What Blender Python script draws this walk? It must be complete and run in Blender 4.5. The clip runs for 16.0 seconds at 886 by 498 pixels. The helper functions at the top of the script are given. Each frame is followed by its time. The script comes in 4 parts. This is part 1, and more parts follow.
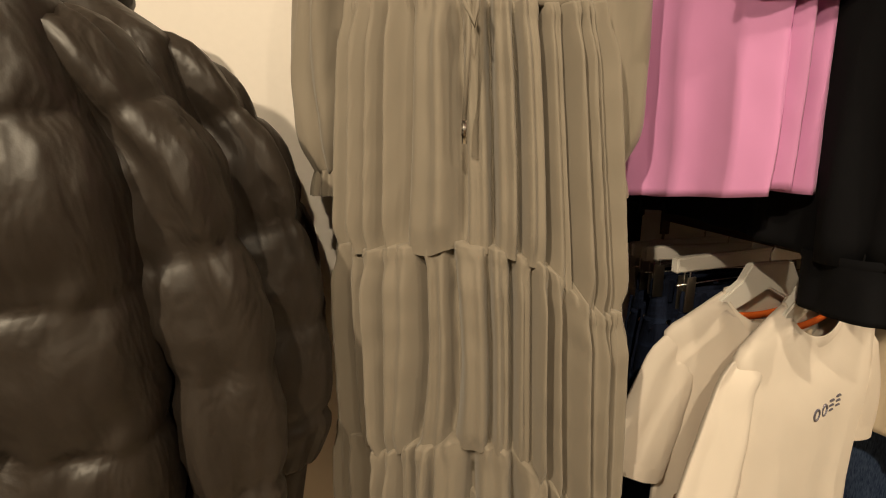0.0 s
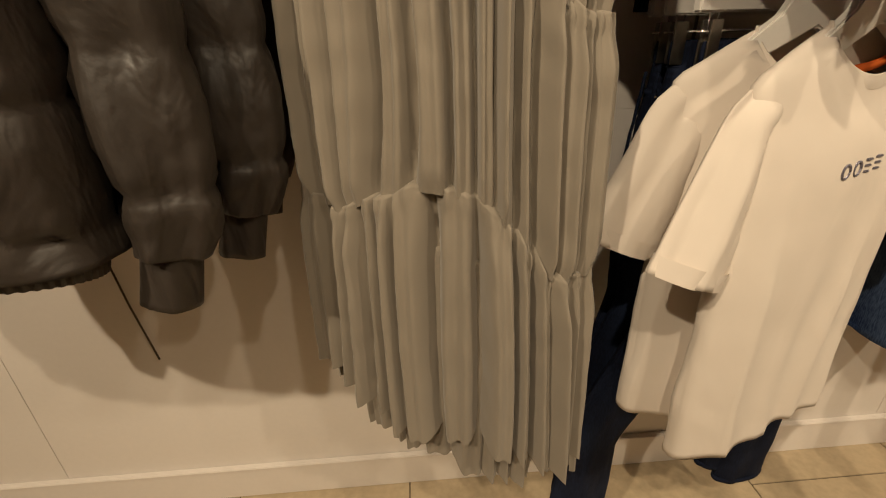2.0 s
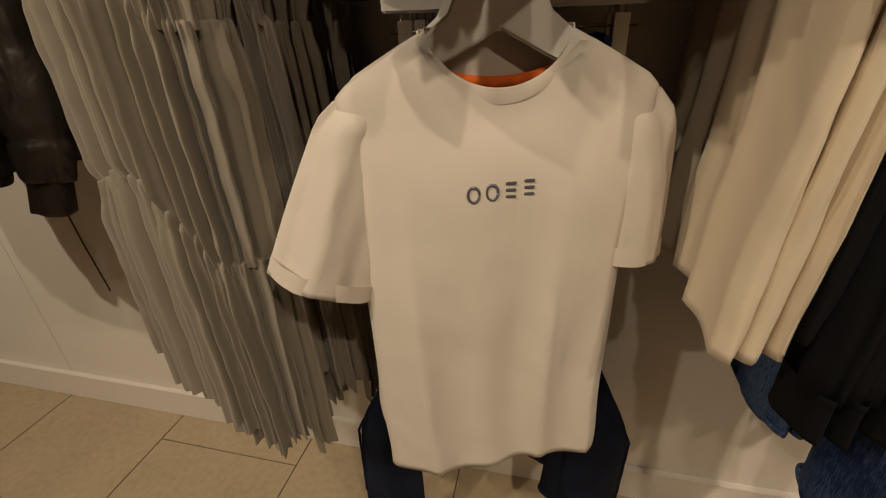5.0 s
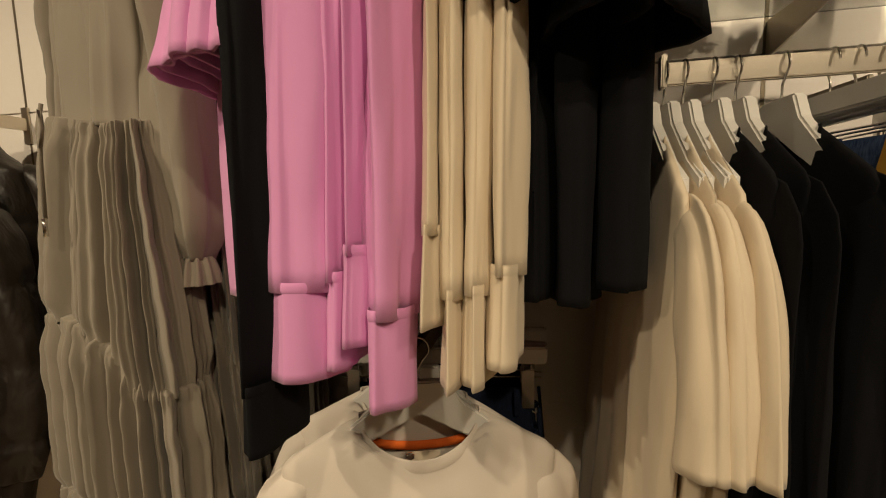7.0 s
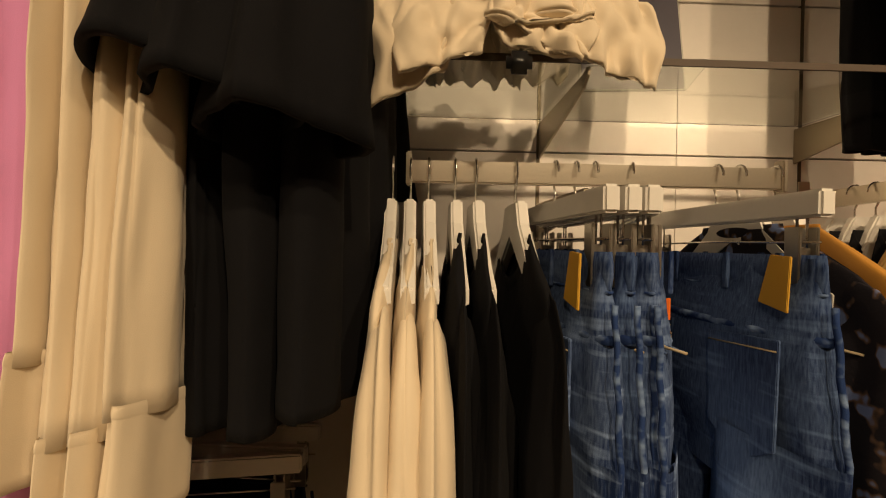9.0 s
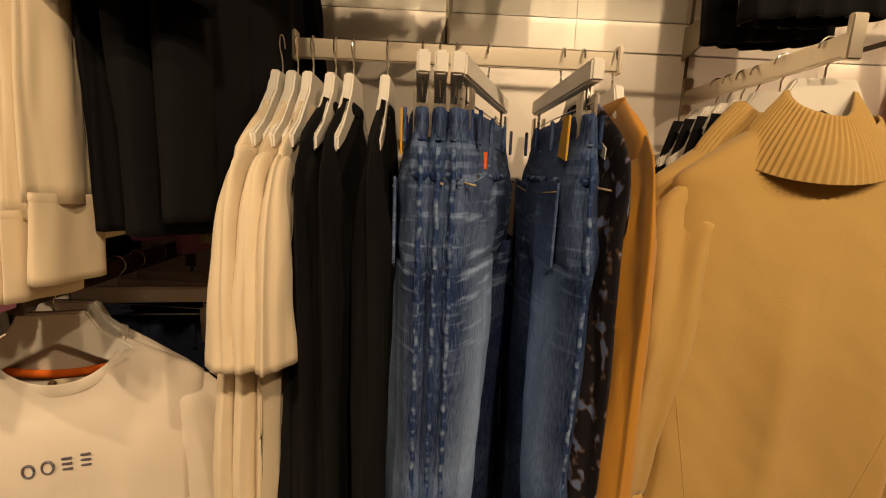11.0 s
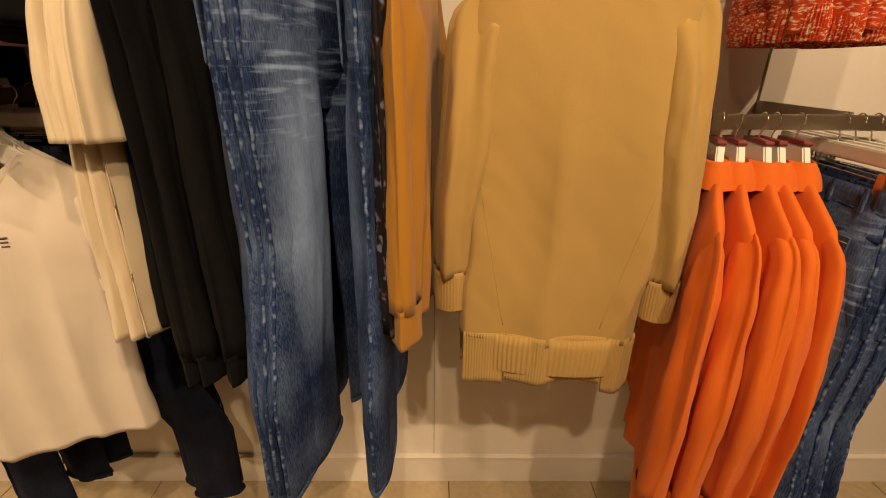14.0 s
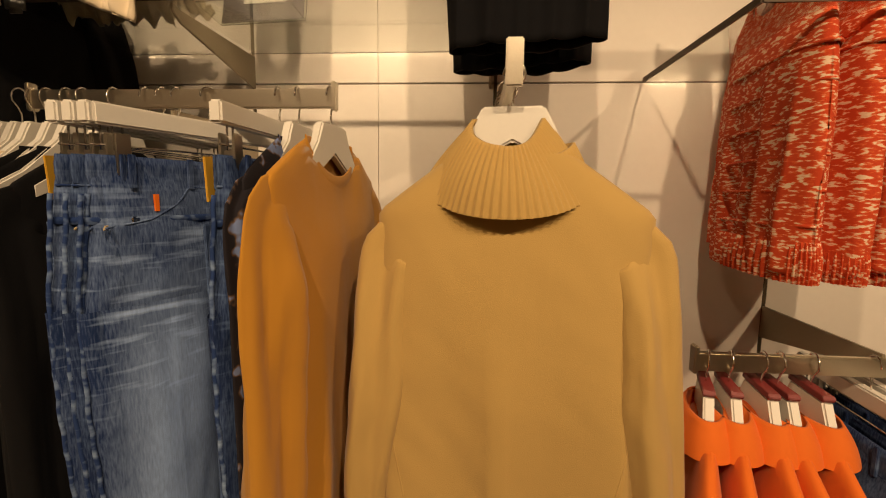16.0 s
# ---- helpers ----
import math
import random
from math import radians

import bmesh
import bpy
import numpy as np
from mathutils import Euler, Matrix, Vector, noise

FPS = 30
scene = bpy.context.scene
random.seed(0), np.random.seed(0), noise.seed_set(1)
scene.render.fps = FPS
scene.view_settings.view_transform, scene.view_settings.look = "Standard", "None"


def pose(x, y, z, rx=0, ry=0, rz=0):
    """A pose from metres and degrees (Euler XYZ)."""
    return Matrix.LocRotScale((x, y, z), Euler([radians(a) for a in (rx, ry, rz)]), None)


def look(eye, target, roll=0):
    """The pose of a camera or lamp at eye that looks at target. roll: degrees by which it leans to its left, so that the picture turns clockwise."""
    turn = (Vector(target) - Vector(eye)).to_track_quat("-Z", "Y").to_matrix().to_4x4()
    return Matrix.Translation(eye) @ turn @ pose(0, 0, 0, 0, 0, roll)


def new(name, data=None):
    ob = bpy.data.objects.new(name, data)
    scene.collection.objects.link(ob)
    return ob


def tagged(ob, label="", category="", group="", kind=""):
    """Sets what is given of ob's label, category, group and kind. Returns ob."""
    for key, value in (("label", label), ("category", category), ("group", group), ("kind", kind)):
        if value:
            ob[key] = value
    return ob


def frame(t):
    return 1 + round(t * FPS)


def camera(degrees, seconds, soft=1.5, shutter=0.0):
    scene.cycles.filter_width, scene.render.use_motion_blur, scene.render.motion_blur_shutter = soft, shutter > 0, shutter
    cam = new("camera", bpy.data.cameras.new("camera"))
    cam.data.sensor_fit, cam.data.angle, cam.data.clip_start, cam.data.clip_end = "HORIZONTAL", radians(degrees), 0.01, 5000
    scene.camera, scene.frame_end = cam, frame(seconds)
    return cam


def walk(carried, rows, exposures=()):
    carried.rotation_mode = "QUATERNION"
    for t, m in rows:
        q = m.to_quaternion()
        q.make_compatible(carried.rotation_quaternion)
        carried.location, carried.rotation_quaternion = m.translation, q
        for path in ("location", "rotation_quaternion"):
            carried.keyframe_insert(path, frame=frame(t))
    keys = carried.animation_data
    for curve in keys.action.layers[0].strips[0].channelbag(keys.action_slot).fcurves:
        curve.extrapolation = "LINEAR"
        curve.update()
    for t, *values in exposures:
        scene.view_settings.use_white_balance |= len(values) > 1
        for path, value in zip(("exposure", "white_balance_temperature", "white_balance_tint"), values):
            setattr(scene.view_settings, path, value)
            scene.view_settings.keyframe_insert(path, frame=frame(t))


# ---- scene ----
cam = camera(89.8, 16.0, soft=1.1)
PATH = [
    (0, (-0.712, -1.037, 1.627), (-0.416, 0.89, 1.184), -1.1),
    (0.5, (-0.71, -1.062, 1.579), (-0.443, 0.844, 1.035), -1.1),
    (1, (-0.697, -1.086, 1.513), (-0.487, 0.801, 0.885), -1.3),
    (1.5, (-0.653, -1.081, 1.445), (-0.514, 0.766, 0.69), -1.6),
    (2, (-0.601, -1.046, 1.362), (-0.495, 0.757, 0.504), -1.8),
    (2.5, (-0.524, -1.042, 1.315), (-0.463, 0.719, 0.369), -1.8),
    (3, (-0.363, -1.093, 1.33), (-0.405, 0.626, 0.309), -1.9),
    (3.2, (-0.308, -1.111, 1.338), (-0.394, 0.595, 0.297), -2.0),
    (5.3, (0.126, -0.993, 1.388), (-0.361, 0.748, 0.534), -2.7),
    (5.5, (0.13, -0.99, 1.398), (-0.391, 0.781, 0.629), -3.0),
    (6, (0.142, -1.008, 1.469), (-0.387, 0.823, 0.861), -3.4),
    (6.5, (0.17, -1.025, 1.583), (-0.291, 0.876, 1.166), -2.5),
    (7, (0.205, -1.023, 1.68), (-0.205, 0.921, 1.452), -1.4),
    (7.5, (0.213, -1.016, 1.754), (-0.127, 0.954, 1.673), -0.1),
    (8, (0.26, -1.017, 1.794), (0.042, 0.971, 1.788), 0.9),
    (8.5, (0.332, -1.011, 1.774), (0.272, 0.988, 1.764), 1.1),
    (9, (0.416, -0.944, 1.742), (0.478, 1.055, 1.729), 1.0),
    (9.2, (0.442, -0.917, 1.735), (0.546, 1.08, 1.71), 1.0),
    (11.3, (0.638, -1.143, 1.631), (0.7, 0.812, 1.216), 2.3),
    (11.5, (0.649, -1.16, 1.613), (0.715, 0.785, 1.15), 2.1),
    (12, (0.68, -1.141, 1.563), (0.753, 0.77, 0.978), 1.4),
    (12.5, (0.714, -1.113, 1.515), (0.75, 0.761, 0.818), 0.5),
    (13, (0.785, -1.166, 1.493), (0.784, 0.672, 0.704), 0.1),
    (13.5, (0.885, -1.261, 1.488), (0.89, 0.572, 0.689), 0.1),
    (14, (0.967, -1.294, 1.517), (0.988, 0.557, 0.761), 0.6),
    (14.5, (1.029, -1.22, 1.571), (1.058, 0.683, 0.955), 0.9),
    (15, (1.075, -1.12, 1.604), (1.103, 0.831, 1.165), 0.8),
    (15.5, (1.111, -1.068, 1.66), (1.07, 0.905, 1.333), 0.6),
    (16, (1.176, -1.065, 1.689), (1.038, 0.916, 1.448), 0.7),
]
walk(cam, [(t, look(e, a, r)) for t, e, a, r in PATH],
     exposures=[(0, 0.1, 5800, 10), (1.5, 0.15, 5800, 11), (3, -0.05, 5750, 12), (5.5, -0.5, 5550, 11), (7.5, -0.3, 6000, 9), (9, -0.14, 6700, 14), (11.5, 0.0, 7050, 17), (14, 0.1, 7200, 18), (16, -0.1, 7200, 18)])

from mathutils.bvhtree import BVHTree

# ---------------------------------------------------------------- light
world = bpy.data.worlds.new("world")
scene.world = world
world.use_nodes = True
world.node_tree.nodes["Background"].inputs[0].default_value = (1.0, 0.8, 0.58, 1)
world.node_tree.nodes["Background"].inputs[1].default_value = 0.045
scene.view_settings.exposure = 0.0
WARM = (1.0, 0.77, 0.47)


def spot(x, y, z, tx, ty, tz, watts, cone=75):
    d = bpy.data.lights.new("spot", "SPOT")
    d.energy, d.color, d.spot_size, d.spot_blend, d.shadow_soft_size = watts, WARM, radians(cone), 0.7, 0.03
    ob = new("spot_lamp", d)
    ob.matrix_world = look((x, y, z), (tx, ty, tz))


SPOTS = [(-1.9, -1.35, -1.30, 2.1), (-0.95, -1.35, -0.85, 1.15), (0.05, -1.3, 0.15, 0.5), (0.95, -1.35, 0.75, 1.12), (1.75, -1.35, 1.35, 1.1), (2.7, -1.35, 2.2, 1.1)]
for sx, sy, tx, gain in SPOTS:
    spot(sx, sy - 0.75, 2.98, tx, -0.1, 0.75, 82 * gain, 80)


# ---------------------------------------------------------------- materials
def mat(name, color, rough=0.85, metal=0.0, spread=0.12, scale=6.0, grain=900.0, bump=0.15, sheen=0.0, wrinkle=0.0):
    m = bpy.data.materials.new(name)
    m.use_nodes = True
    t = m.node_tree
    b = t.nodes["Principled BSDF"]
    co = t.nodes.new("ShaderNodeTexCoord")
    n1 = t.nodes.new("ShaderNodeTexNoise")
    n1.inputs["Scale"].default_value, n1.inputs["Detail"].default_value = scale, 4
    n2 = t.nodes.new("ShaderNodeTexNoise")
    n2.inputs["Scale"].default_value, n2.inputs["Detail"].default_value = grain, 2
    t.links.new(co.outputs["Object"], n1.inputs["Vector"])
    t.links.new(co.outputs["Object"], n2.inputs["Vector"])
    mix = t.nodes.new("ShaderNodeMixRGB")
    lo, hi = [c * (1 - spread) for c in color], [min(1, c * (1 + spread)) for c in color]
    mix.inputs[1].default_value, mix.inputs[2].default_value = (*lo, 1), (*hi, 1)
    add = t.nodes.new("ShaderNodeMath")
    add.operation = "ADD"
    half = t.nodes.new("ShaderNodeMath")
    half.operation = "MULTIPLY"
    half.inputs[1].default_value = 0.5
    t.links.new(n1.outputs[0], add.inputs[0])
    t.links.new(n2.outputs[0], add.inputs[1])
    t.links.new(add.outputs[0], half.inputs[0])
    t.links.new(half.outputs[0], mix.inputs[0])
    t.links.new(mix.outputs[0], b.inputs["Base Color"])
    bp = t.nodes.new("ShaderNodeBump")
    bp.inputs["Strength"].default_value, bp.inputs["Distance"].default_value = bump, 0.002
    t.links.new(n2.outputs[0], bp.inputs["Height"])
    t.links.new(bp.outputs[0], b.inputs["Normal"])
    if sheen and not wrinkle:
        wrinkle = 0.22
    if wrinkle:
        mp = t.nodes.new("ShaderNodeMapping")
        mp.inputs["Scale"].default_value = (1, 1, 0.5)
        wn = t.nodes.new("ShaderNodeTexNoise")
        wn.inputs["Scale"].default_value, wn.inputs["Detail"].default_value, wn.inputs["Distortion"].default_value = 11, 2.5, 0.35
        t.links.new(co.outputs["Object"], mp.inputs[0])
        t.links.new(mp.outputs[0], wn.inputs["Vector"])
        wb = t.nodes.new("ShaderNodeBump")
        wb.inputs["Strength"].default_value, wb.inputs["Distance"].default_value = wrinkle, 0.022
        t.links.new(wn.outputs[0], wb.inputs["Height"])
        t.links.new(bp.outputs[0], wb.inputs["Normal"])
        t.links.new(wb.outputs[0], b.inputs["Normal"])
    b.inputs["Roughness"].default_value, b.inputs["Metallic"].default_value = rough, metal
    if metal == 0 and rough > 0.7:
        b.inputs["Specular IOR Level"].default_value = 0.2
    if sheen:
        b.inputs["Sheen Weight"].default_value = sheen
        b.inputs["Sheen Roughness"].default_value = 0.5
    return m


def denim(name, dark, light, fade):
    """Washed denim: slubby upright threads, and a worn pale patch of its own shape down the thigh."""
    m = mat(name, dark, 0.9, 0, 0.2, 8, 700, 0.3)
    t = m.node_tree
    b = t.nodes["Principled BSDF"]
    co = t.nodes["Texture Coordinate"] if "Texture Coordinate" in t.nodes else t.nodes.new("ShaderNodeTexCoord")
    mp = t.nodes.new("ShaderNodeMapping")
    mp.inputs["Scale"].default_value = (420, 420, 60)
    nz = t.nodes.new("ShaderNodeTexNoise")
    nz.inputs["Scale"].default_value, nz.inputs["Detail"].default_value = 1.0, 3
    t.links.new(co.outputs["Object"], mp.inputs[0])
    t.links.new(mp.outputs[0], nz.inputs["Vector"])
    big = t.nodes.new("ShaderNodeTexNoise")
    big.inputs["Scale"].default_value, big.inputs["Detail"].default_value = 5.0, 5
    t.links.new(co.outputs["Object"], big.inputs["Vector"])
    sep = t.nodes.new("ShaderNodeSeparateXYZ")
    t.links.new(co.outputs["Object"], sep.inputs[0])

    def gauss(axis, centre, width):
        sub = t.nodes.new("ShaderNodeMath")
        sub.operation, sub.inputs[1].default_value = "SUBTRACT", centre
        t.links.new(sep.outputs[axis], sub.inputs[0])
        dv = t.nodes.new("ShaderNodeMath")
        dv.operation, dv.inputs[1].default_value = "DIVIDE", width
        t.links.new(sub.outputs[0], dv.inputs[0])
        pw = t.nodes.new("ShaderNodeMath")
        pw.operation, pw.inputs[1].default_value = "POWER", 2
        ab = t.nodes.new("ShaderNodeMath")
        ab.operation = "ABSOLUTE"
        t.links.new(dv.outputs[0], ab.inputs[0])
        t.links.new(ab.outputs[0], pw.inputs[0])
        ng = t.nodes.new("ShaderNodeMath")
        ng.operation, ng.inputs[0].default_value = "SUBTRACT", 1.0
        t.links.new(pw.outputs[0], ng.inputs[1])
        ng.use_clamp = True
        return ng

    gx, gz = gauss("X", -0.10, 0.11), gauss("Z", -0.50, 0.36)
    mul = t.nodes.new("ShaderNodeMath")
    mul.operation = "MULTIPLY"
    t.links.new(gx.outputs[0], mul.inputs[0])
    t.links.new(gz.outputs[0], mul.inputs[1])
    sc = t.nodes.new("ShaderNodeMath")
    sc.operation, sc.inputs[1].default_value = "MULTIPLY", fade
    t.links.new(mul.outputs[0], sc.inputs[0])
    wm = t.nodes.new("ShaderNodeMapping")
    wm.inputs["Scale"].default_value = (9, 9, 75)
    wk = t.nodes.new("ShaderNodeTexNoise")
    wk.inputs["Scale"].default_value, wk.inputs["Detail"].default_value = 1.0, 2
    t.links.new(co.outputs["Object"], wm.inputs[0])
    t.links.new(wm.outputs[0], wk.inputs["Vector"])
    wr = t.nodes.new("ShaderNodeMapRange")
    wr.inputs["From Min"].default_value, wr.inputs["From Max"].default_value, wr.inputs["To Max"].default_value = 0.55, 0.75, fade
    t.links.new(wk.outputs[0], wr.inputs["Value"])
    wg = gauss("Z", -0.20, 0.20)
    wx = t.nodes.new("ShaderNodeMath")
    wx.operation = "MULTIPLY_ADD"
    t.links.new(wr.outputs[0], wx.inputs[0])
    t.links.new(wg.outputs[0], wx.inputs[1])
    t.links.new(sc.outputs[0], wx.inputs[2])
    sc = wx
    a1 = t.nodes.new("ShaderNodeMath")
    a1.operation = "MULTIPLY_ADD"
    a1.inputs[1].default_value = 0.34
    t.links.new(nz.outputs[0], a1.inputs[0])
    t.links.new(sc.outputs[0], a1.inputs[2])
    a2 = t.nodes.new("ShaderNodeMath")
    a2.operation = "MULTIPLY_ADD"
    a2.inputs[1].default_value = 0.45
    t.links.new(big.outputs[0], a2.inputs[0])
    t.links.new(a1.outputs[0], a2.inputs[2])
    rp = t.nodes.new("ShaderNodeValToRGB")
    rp.color_ramp.elements[0].position, rp.color_ramp.elements[1].position = 0.34, 0.92
    rp.color_ramp.elements[0].color, rp.color_ramp.elements[1].color = (*dark, 1), (*light, 1)
    t.links.new(a2.outputs[0], rp.inputs[0])
    t.links.new(rp.outputs[0], b.inputs["Base Color"])
    return m


def flecked(name, base, fleck, stretch, lo, hi, rough=0.95, third=None):
    """Yarn or print with flecks of a second colour."""
    m = mat(name, base, rough, 0, 0.1, 8, 500, 0.3)
    t = m.node_tree
    b = t.nodes["Principled BSDF"]
    co = t.nodes.new("ShaderNodeTexCoord")
    mp = t.nodes.new("ShaderNodeMapping")
    mp.inputs["Scale"].default_value = stretch
    nz = t.nodes.new("ShaderNodeTexNoise")
    nz.inputs["Scale"].default_value, nz.inputs["Detail"].default_value = 1.0, 2
    own, far = t.nodes.new("ShaderNodeObjectInfo"), t.nodes.new("ShaderNodeMath")
    far.operation, far.inputs[1].default_value = "MULTIPLY", 7.0
    off = t.nodes.new("ShaderNodeVectorMath")
    off.operation = "ADD"
    t.links.new(own.outputs["Random"], far.inputs[0])
    t.links.new(co.outputs["Object"], off.inputs[0])
    t.links.new(far.outputs[0], off.inputs[1])
    t.links.new(off.outputs[0], mp.inputs[0])
    t.links.new(mp.outputs[0], nz.inputs["Vector"])
    rp = t.nodes.new("ShaderNodeValToRGB")
    rp.color_ramp.elements[0].position, rp.color_ramp.elements[1].position = lo, hi
    rp.color_ramp.elements[0].color, rp.color_ramp.elements[1].color = (*base, 1), (*fleck, 1)
    if third:
        e = rp.color_ramp.elements.new((lo + hi) / 2)
        e.color = (*third, 1)
    t.links.new(nz.outputs[0], rp.inputs[0])
    t.links.new(rp.outputs[0], b.inputs["Base Color"])
    return m


M_WALL = mat("white_panel", (0.78, 0.72, 0.66), 0.55, 0, 0.05, 2.5, 60, 0.04)
M_JOINT = mat("joint", (0.10, 0.085, 0.06), 0.7)
M_SLOT = mat("slot_metal", (0.16, 0.13, 0.09), 0.4, 0.8)
M_CEIL = mat("ceiling_paint", (0.7, 0.68, 0.64), 0.9)
M_TILE = mat("floor_tile", (0.46, 0.365, 0.235), 0.40, 0, 0.40, 3.5, 45, 0.05)
M_GROUT = mat("grout", (0.10, 0.08, 0.055), 0.9)
M_METAL = mat("brushed_steel", (0.62, 0.56, 0.46), 0.28, 1.0, 0.08, 20, 300, 0.05)
M_CHROME = mat("chrome", (0.75, 0.72, 0.68), 0.14, 1.0, 0.03)
M_BRONZE = mat("dull_bracket", (0.36, 0.31, 0.23), 0.42, 0.7, 0.1)
M_DARKBAR = mat("dark_brown_bar", (0.07, 0.045, 0.028), 0.6)
M_HANGER = mat("white_hanger", (0.74, 0.71, 0.66), 0.4, 0, 0.04, 10, 200, 0.03)
M_DRESS = mat("taupe_chiffon", (0.25, 0.215, 0.168), 0.75, 0, 0.08, 5, 900, 0.08, 0.25)
M_PUFF = mat("black_nylon", (0.036, 0.028, 0.022), 0.46, 0, 0.15, 9, 250, 0.10, 0.0, 0.6)
for nd in M_PUFF.node_tree.nodes:
    if nd.type == "TEX_NOISE" and abs(nd.inputs["Scale"].default_value - 11) < 0.1:
        nd.inputs["Scale"].default_value, nd.inputs["Detail"].default_value, nd.inputs["Distortion"].default_value = 15, 3, 0.5
M_PINK = mat("pink_jersey", (0.72, 0.31, 0.60), 0.9, 0, 0.05, 6, 1200, 0.12, 0.2)
M_CREAM = mat("cream_jersey", (0.71, 0.60, 0.445), 0.9, 0, 0.05, 6, 1200, 0.12, 0.2)
M_WHITE = mat("off_white_jersey", (0.69, 0.615, 0.535), 0.9, 0, 0.04, 6, 1200, 0.12, 0.1)
M_BLACK = mat("black_jersey", (0.0045, 0.0045, 0.006), 0.95, 0, 0.15, 6, 900, 0.15, 0.0, 0.3)
M_MUST = mat("mustard_knit", (0.47, 0.215, 0.028), 0.92, 0, 0.07, 6, 800, 0.2, 0.2, 0.2)
M_CAMEL = mat("camel_knit", (0.47, 0.305, 0.105), 0.92, 0, 0.06, 5, 700, 0.22, 0.2, 0.12)
M_ORANGE = mat("orange_twill", (0.74, 0.155, 0.022), 0.85, 0, 0.07, 5, 900, 0.15, 0.1)
M_NAVY = denim("navy_denim", (0.004, 0.006, 0.017), (0.026, 0.042, 0.095), 0.35)
M_BLUE = denim("blue_denim", (0.010, 0.027, 0.100), (0.33, 0.48, 0.80), 0.44)
M_INDIGO = denim("indigo_denim", (0.010, 0.024, 0.085), (0.24, 0.38, 0.68), 0.22)
M_VEST = flecked("red_marl_knit", (0.50, 0.055, 0.02), (0.72, 0.52, 0.38), (75, 75, 240), 0.47, 0.62, third=(0.62, 0.11, 0.035))
M_FLORAL = flecked("dark_floral", (0.018, 0.016, 0.022), (0.16, 0.22, 0.42), (34, 34, 30), 0.56, 0.63, third=(0.12, 0.075, 0.05))
M_SEAM = flecked("worn_seam", (0.018, 0.042, 0.14), (0.24, 0.35, 0.56), (38, 38, 70), 0.48, 0.78)
M_STITCH = mat("thread", (0.42, 0.34, 0.22), 0.8)
M_TAN = mat("yellow_label", (0.62, 0.34, 0.03), 0.7)
M_TAPE = mat("orange_tape", (0.85, 0.17, 0.02), 0.8)
M_PRINT = mat("beaded_print", (0.20, 0.19, 0.24), 0.3, 0.5, 0.5, 50, 600, 0.6)
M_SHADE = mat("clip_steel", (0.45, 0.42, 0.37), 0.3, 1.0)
M_CARD = mat("purple_card", (0.045, 0.038, 0.06), 0.5)
M_INK = mat("white_ink", (0.8, 0.78, 0.76), 0.6)
M_MAROON = mat("maroon_card", (0.20, 0.02, 0.02), 0.5)
M_BLACKP = mat("black_plastic", (0.012, 0.012, 0.012), 0.3)
M_GLASS = bpy.data.materials.new("clear_glass")
M_GLASS.use_nodes = True
_g = M_GLASS.node_tree.nodes["Principled BSDF"]
_g.inputs["Transmission Weight"].default_value, _g.inputs["Roughness"].default_value = 1.0, 0.02
_g.inputs["Base Color"].default_value = (0.93, 0.97, 0.94, 1)


# ---------------------------------------------------------------- builders
def thing(name, m, label="", category="", group="", kind=""):
    ob = new(name)
    ob.empty_display_size = 0.05
    ob.matrix_world = m
    return tagged(ob, label, category, group, kind)


def link(name, me, material, parent, label="", smooth=True):
    me.materials.append(material)
    if smooth:
        me.polygons.foreach_set("use_smooth", [True] * len(me.polygons))
    ob = new(name, me)
    ob.parent = parent
    if label:
        ob["label"] = label
    return ob


def part(name, bm, material, parent, label="", smooth=False):
    me = bpy.data.meshes.new(name)
    bm.to_mesh(me)
    bm.free()
    return link(name, me, material, parent, label, smooth)


def boxes(*specs, bevel=0.0):
    """One bmesh of boxes: (x0, x1, y0, y1, z0, z1)."""
    bm = bmesh.new()
    for x0, x1, y0, y1, z0, z1 in specs:
        bmesh.ops.create_cube(bm, size=1, matrix=Matrix.LocRotScale(((x0 + x1) / 2, (y0 + y1) / 2, (z0 + z1) / 2), None, (x1 - x0, y1 - y0, z1 - z0)))
    if bevel:
        bmesh.ops.bevel(bm, geom=bm.edges[:], offset=bevel, segments=2, affect="EDGES")
    return bm


def outline(points, depth, bevel=0.002):
    """A flat shape in x and z, given depth in y."""
    bm = bmesh.new()
    f = bm.faces.new([bm.verts.new((x, -depth / 2, z)) for x, z in points])
    r = bmesh.ops.extrude_face_region(bm, geom=[f])
    bmesh.ops.translate(bm, verts=[v for v in r["geom"] if isinstance(v, bmesh.types.BMVert)], vec=(0, depth, 0))
    bmesh.ops.recalc_face_normals(bm, faces=bm.faces[:])
    if bevel:
        bmesh.ops.bevel(bm, geom=[e for e in bm.edges if e.calc_face_angle(0) > 0.5], offset=bevel, segments=2, affect="EDGES")
    return bm


def grid_mesh(name, rows, cap=False):
    """A closed tube through rows of points, as an array (rows, around, 3)."""
    a = np.asarray(rows, dtype=float)
    n, m = a.shape[:2]
    i, j = np.meshgrid(np.arange(n - 1), np.arange(m), indexing="ij")
    k = (j + 1) % m
    faces = np.stack([i * m + j, i * m + k, (i + 1) * m + k, (i + 1) * m + j], -1).reshape(-1, 4).tolist()
    if cap:
        faces += [list(range(m))[::-1], [(n - 1) * m + q for q in range(m)]]
    me = bpy.data.meshes.new(name)
    me.from_pydata(a.reshape(-1, 3).tolist(), [], faces)
    me.update()
    return me


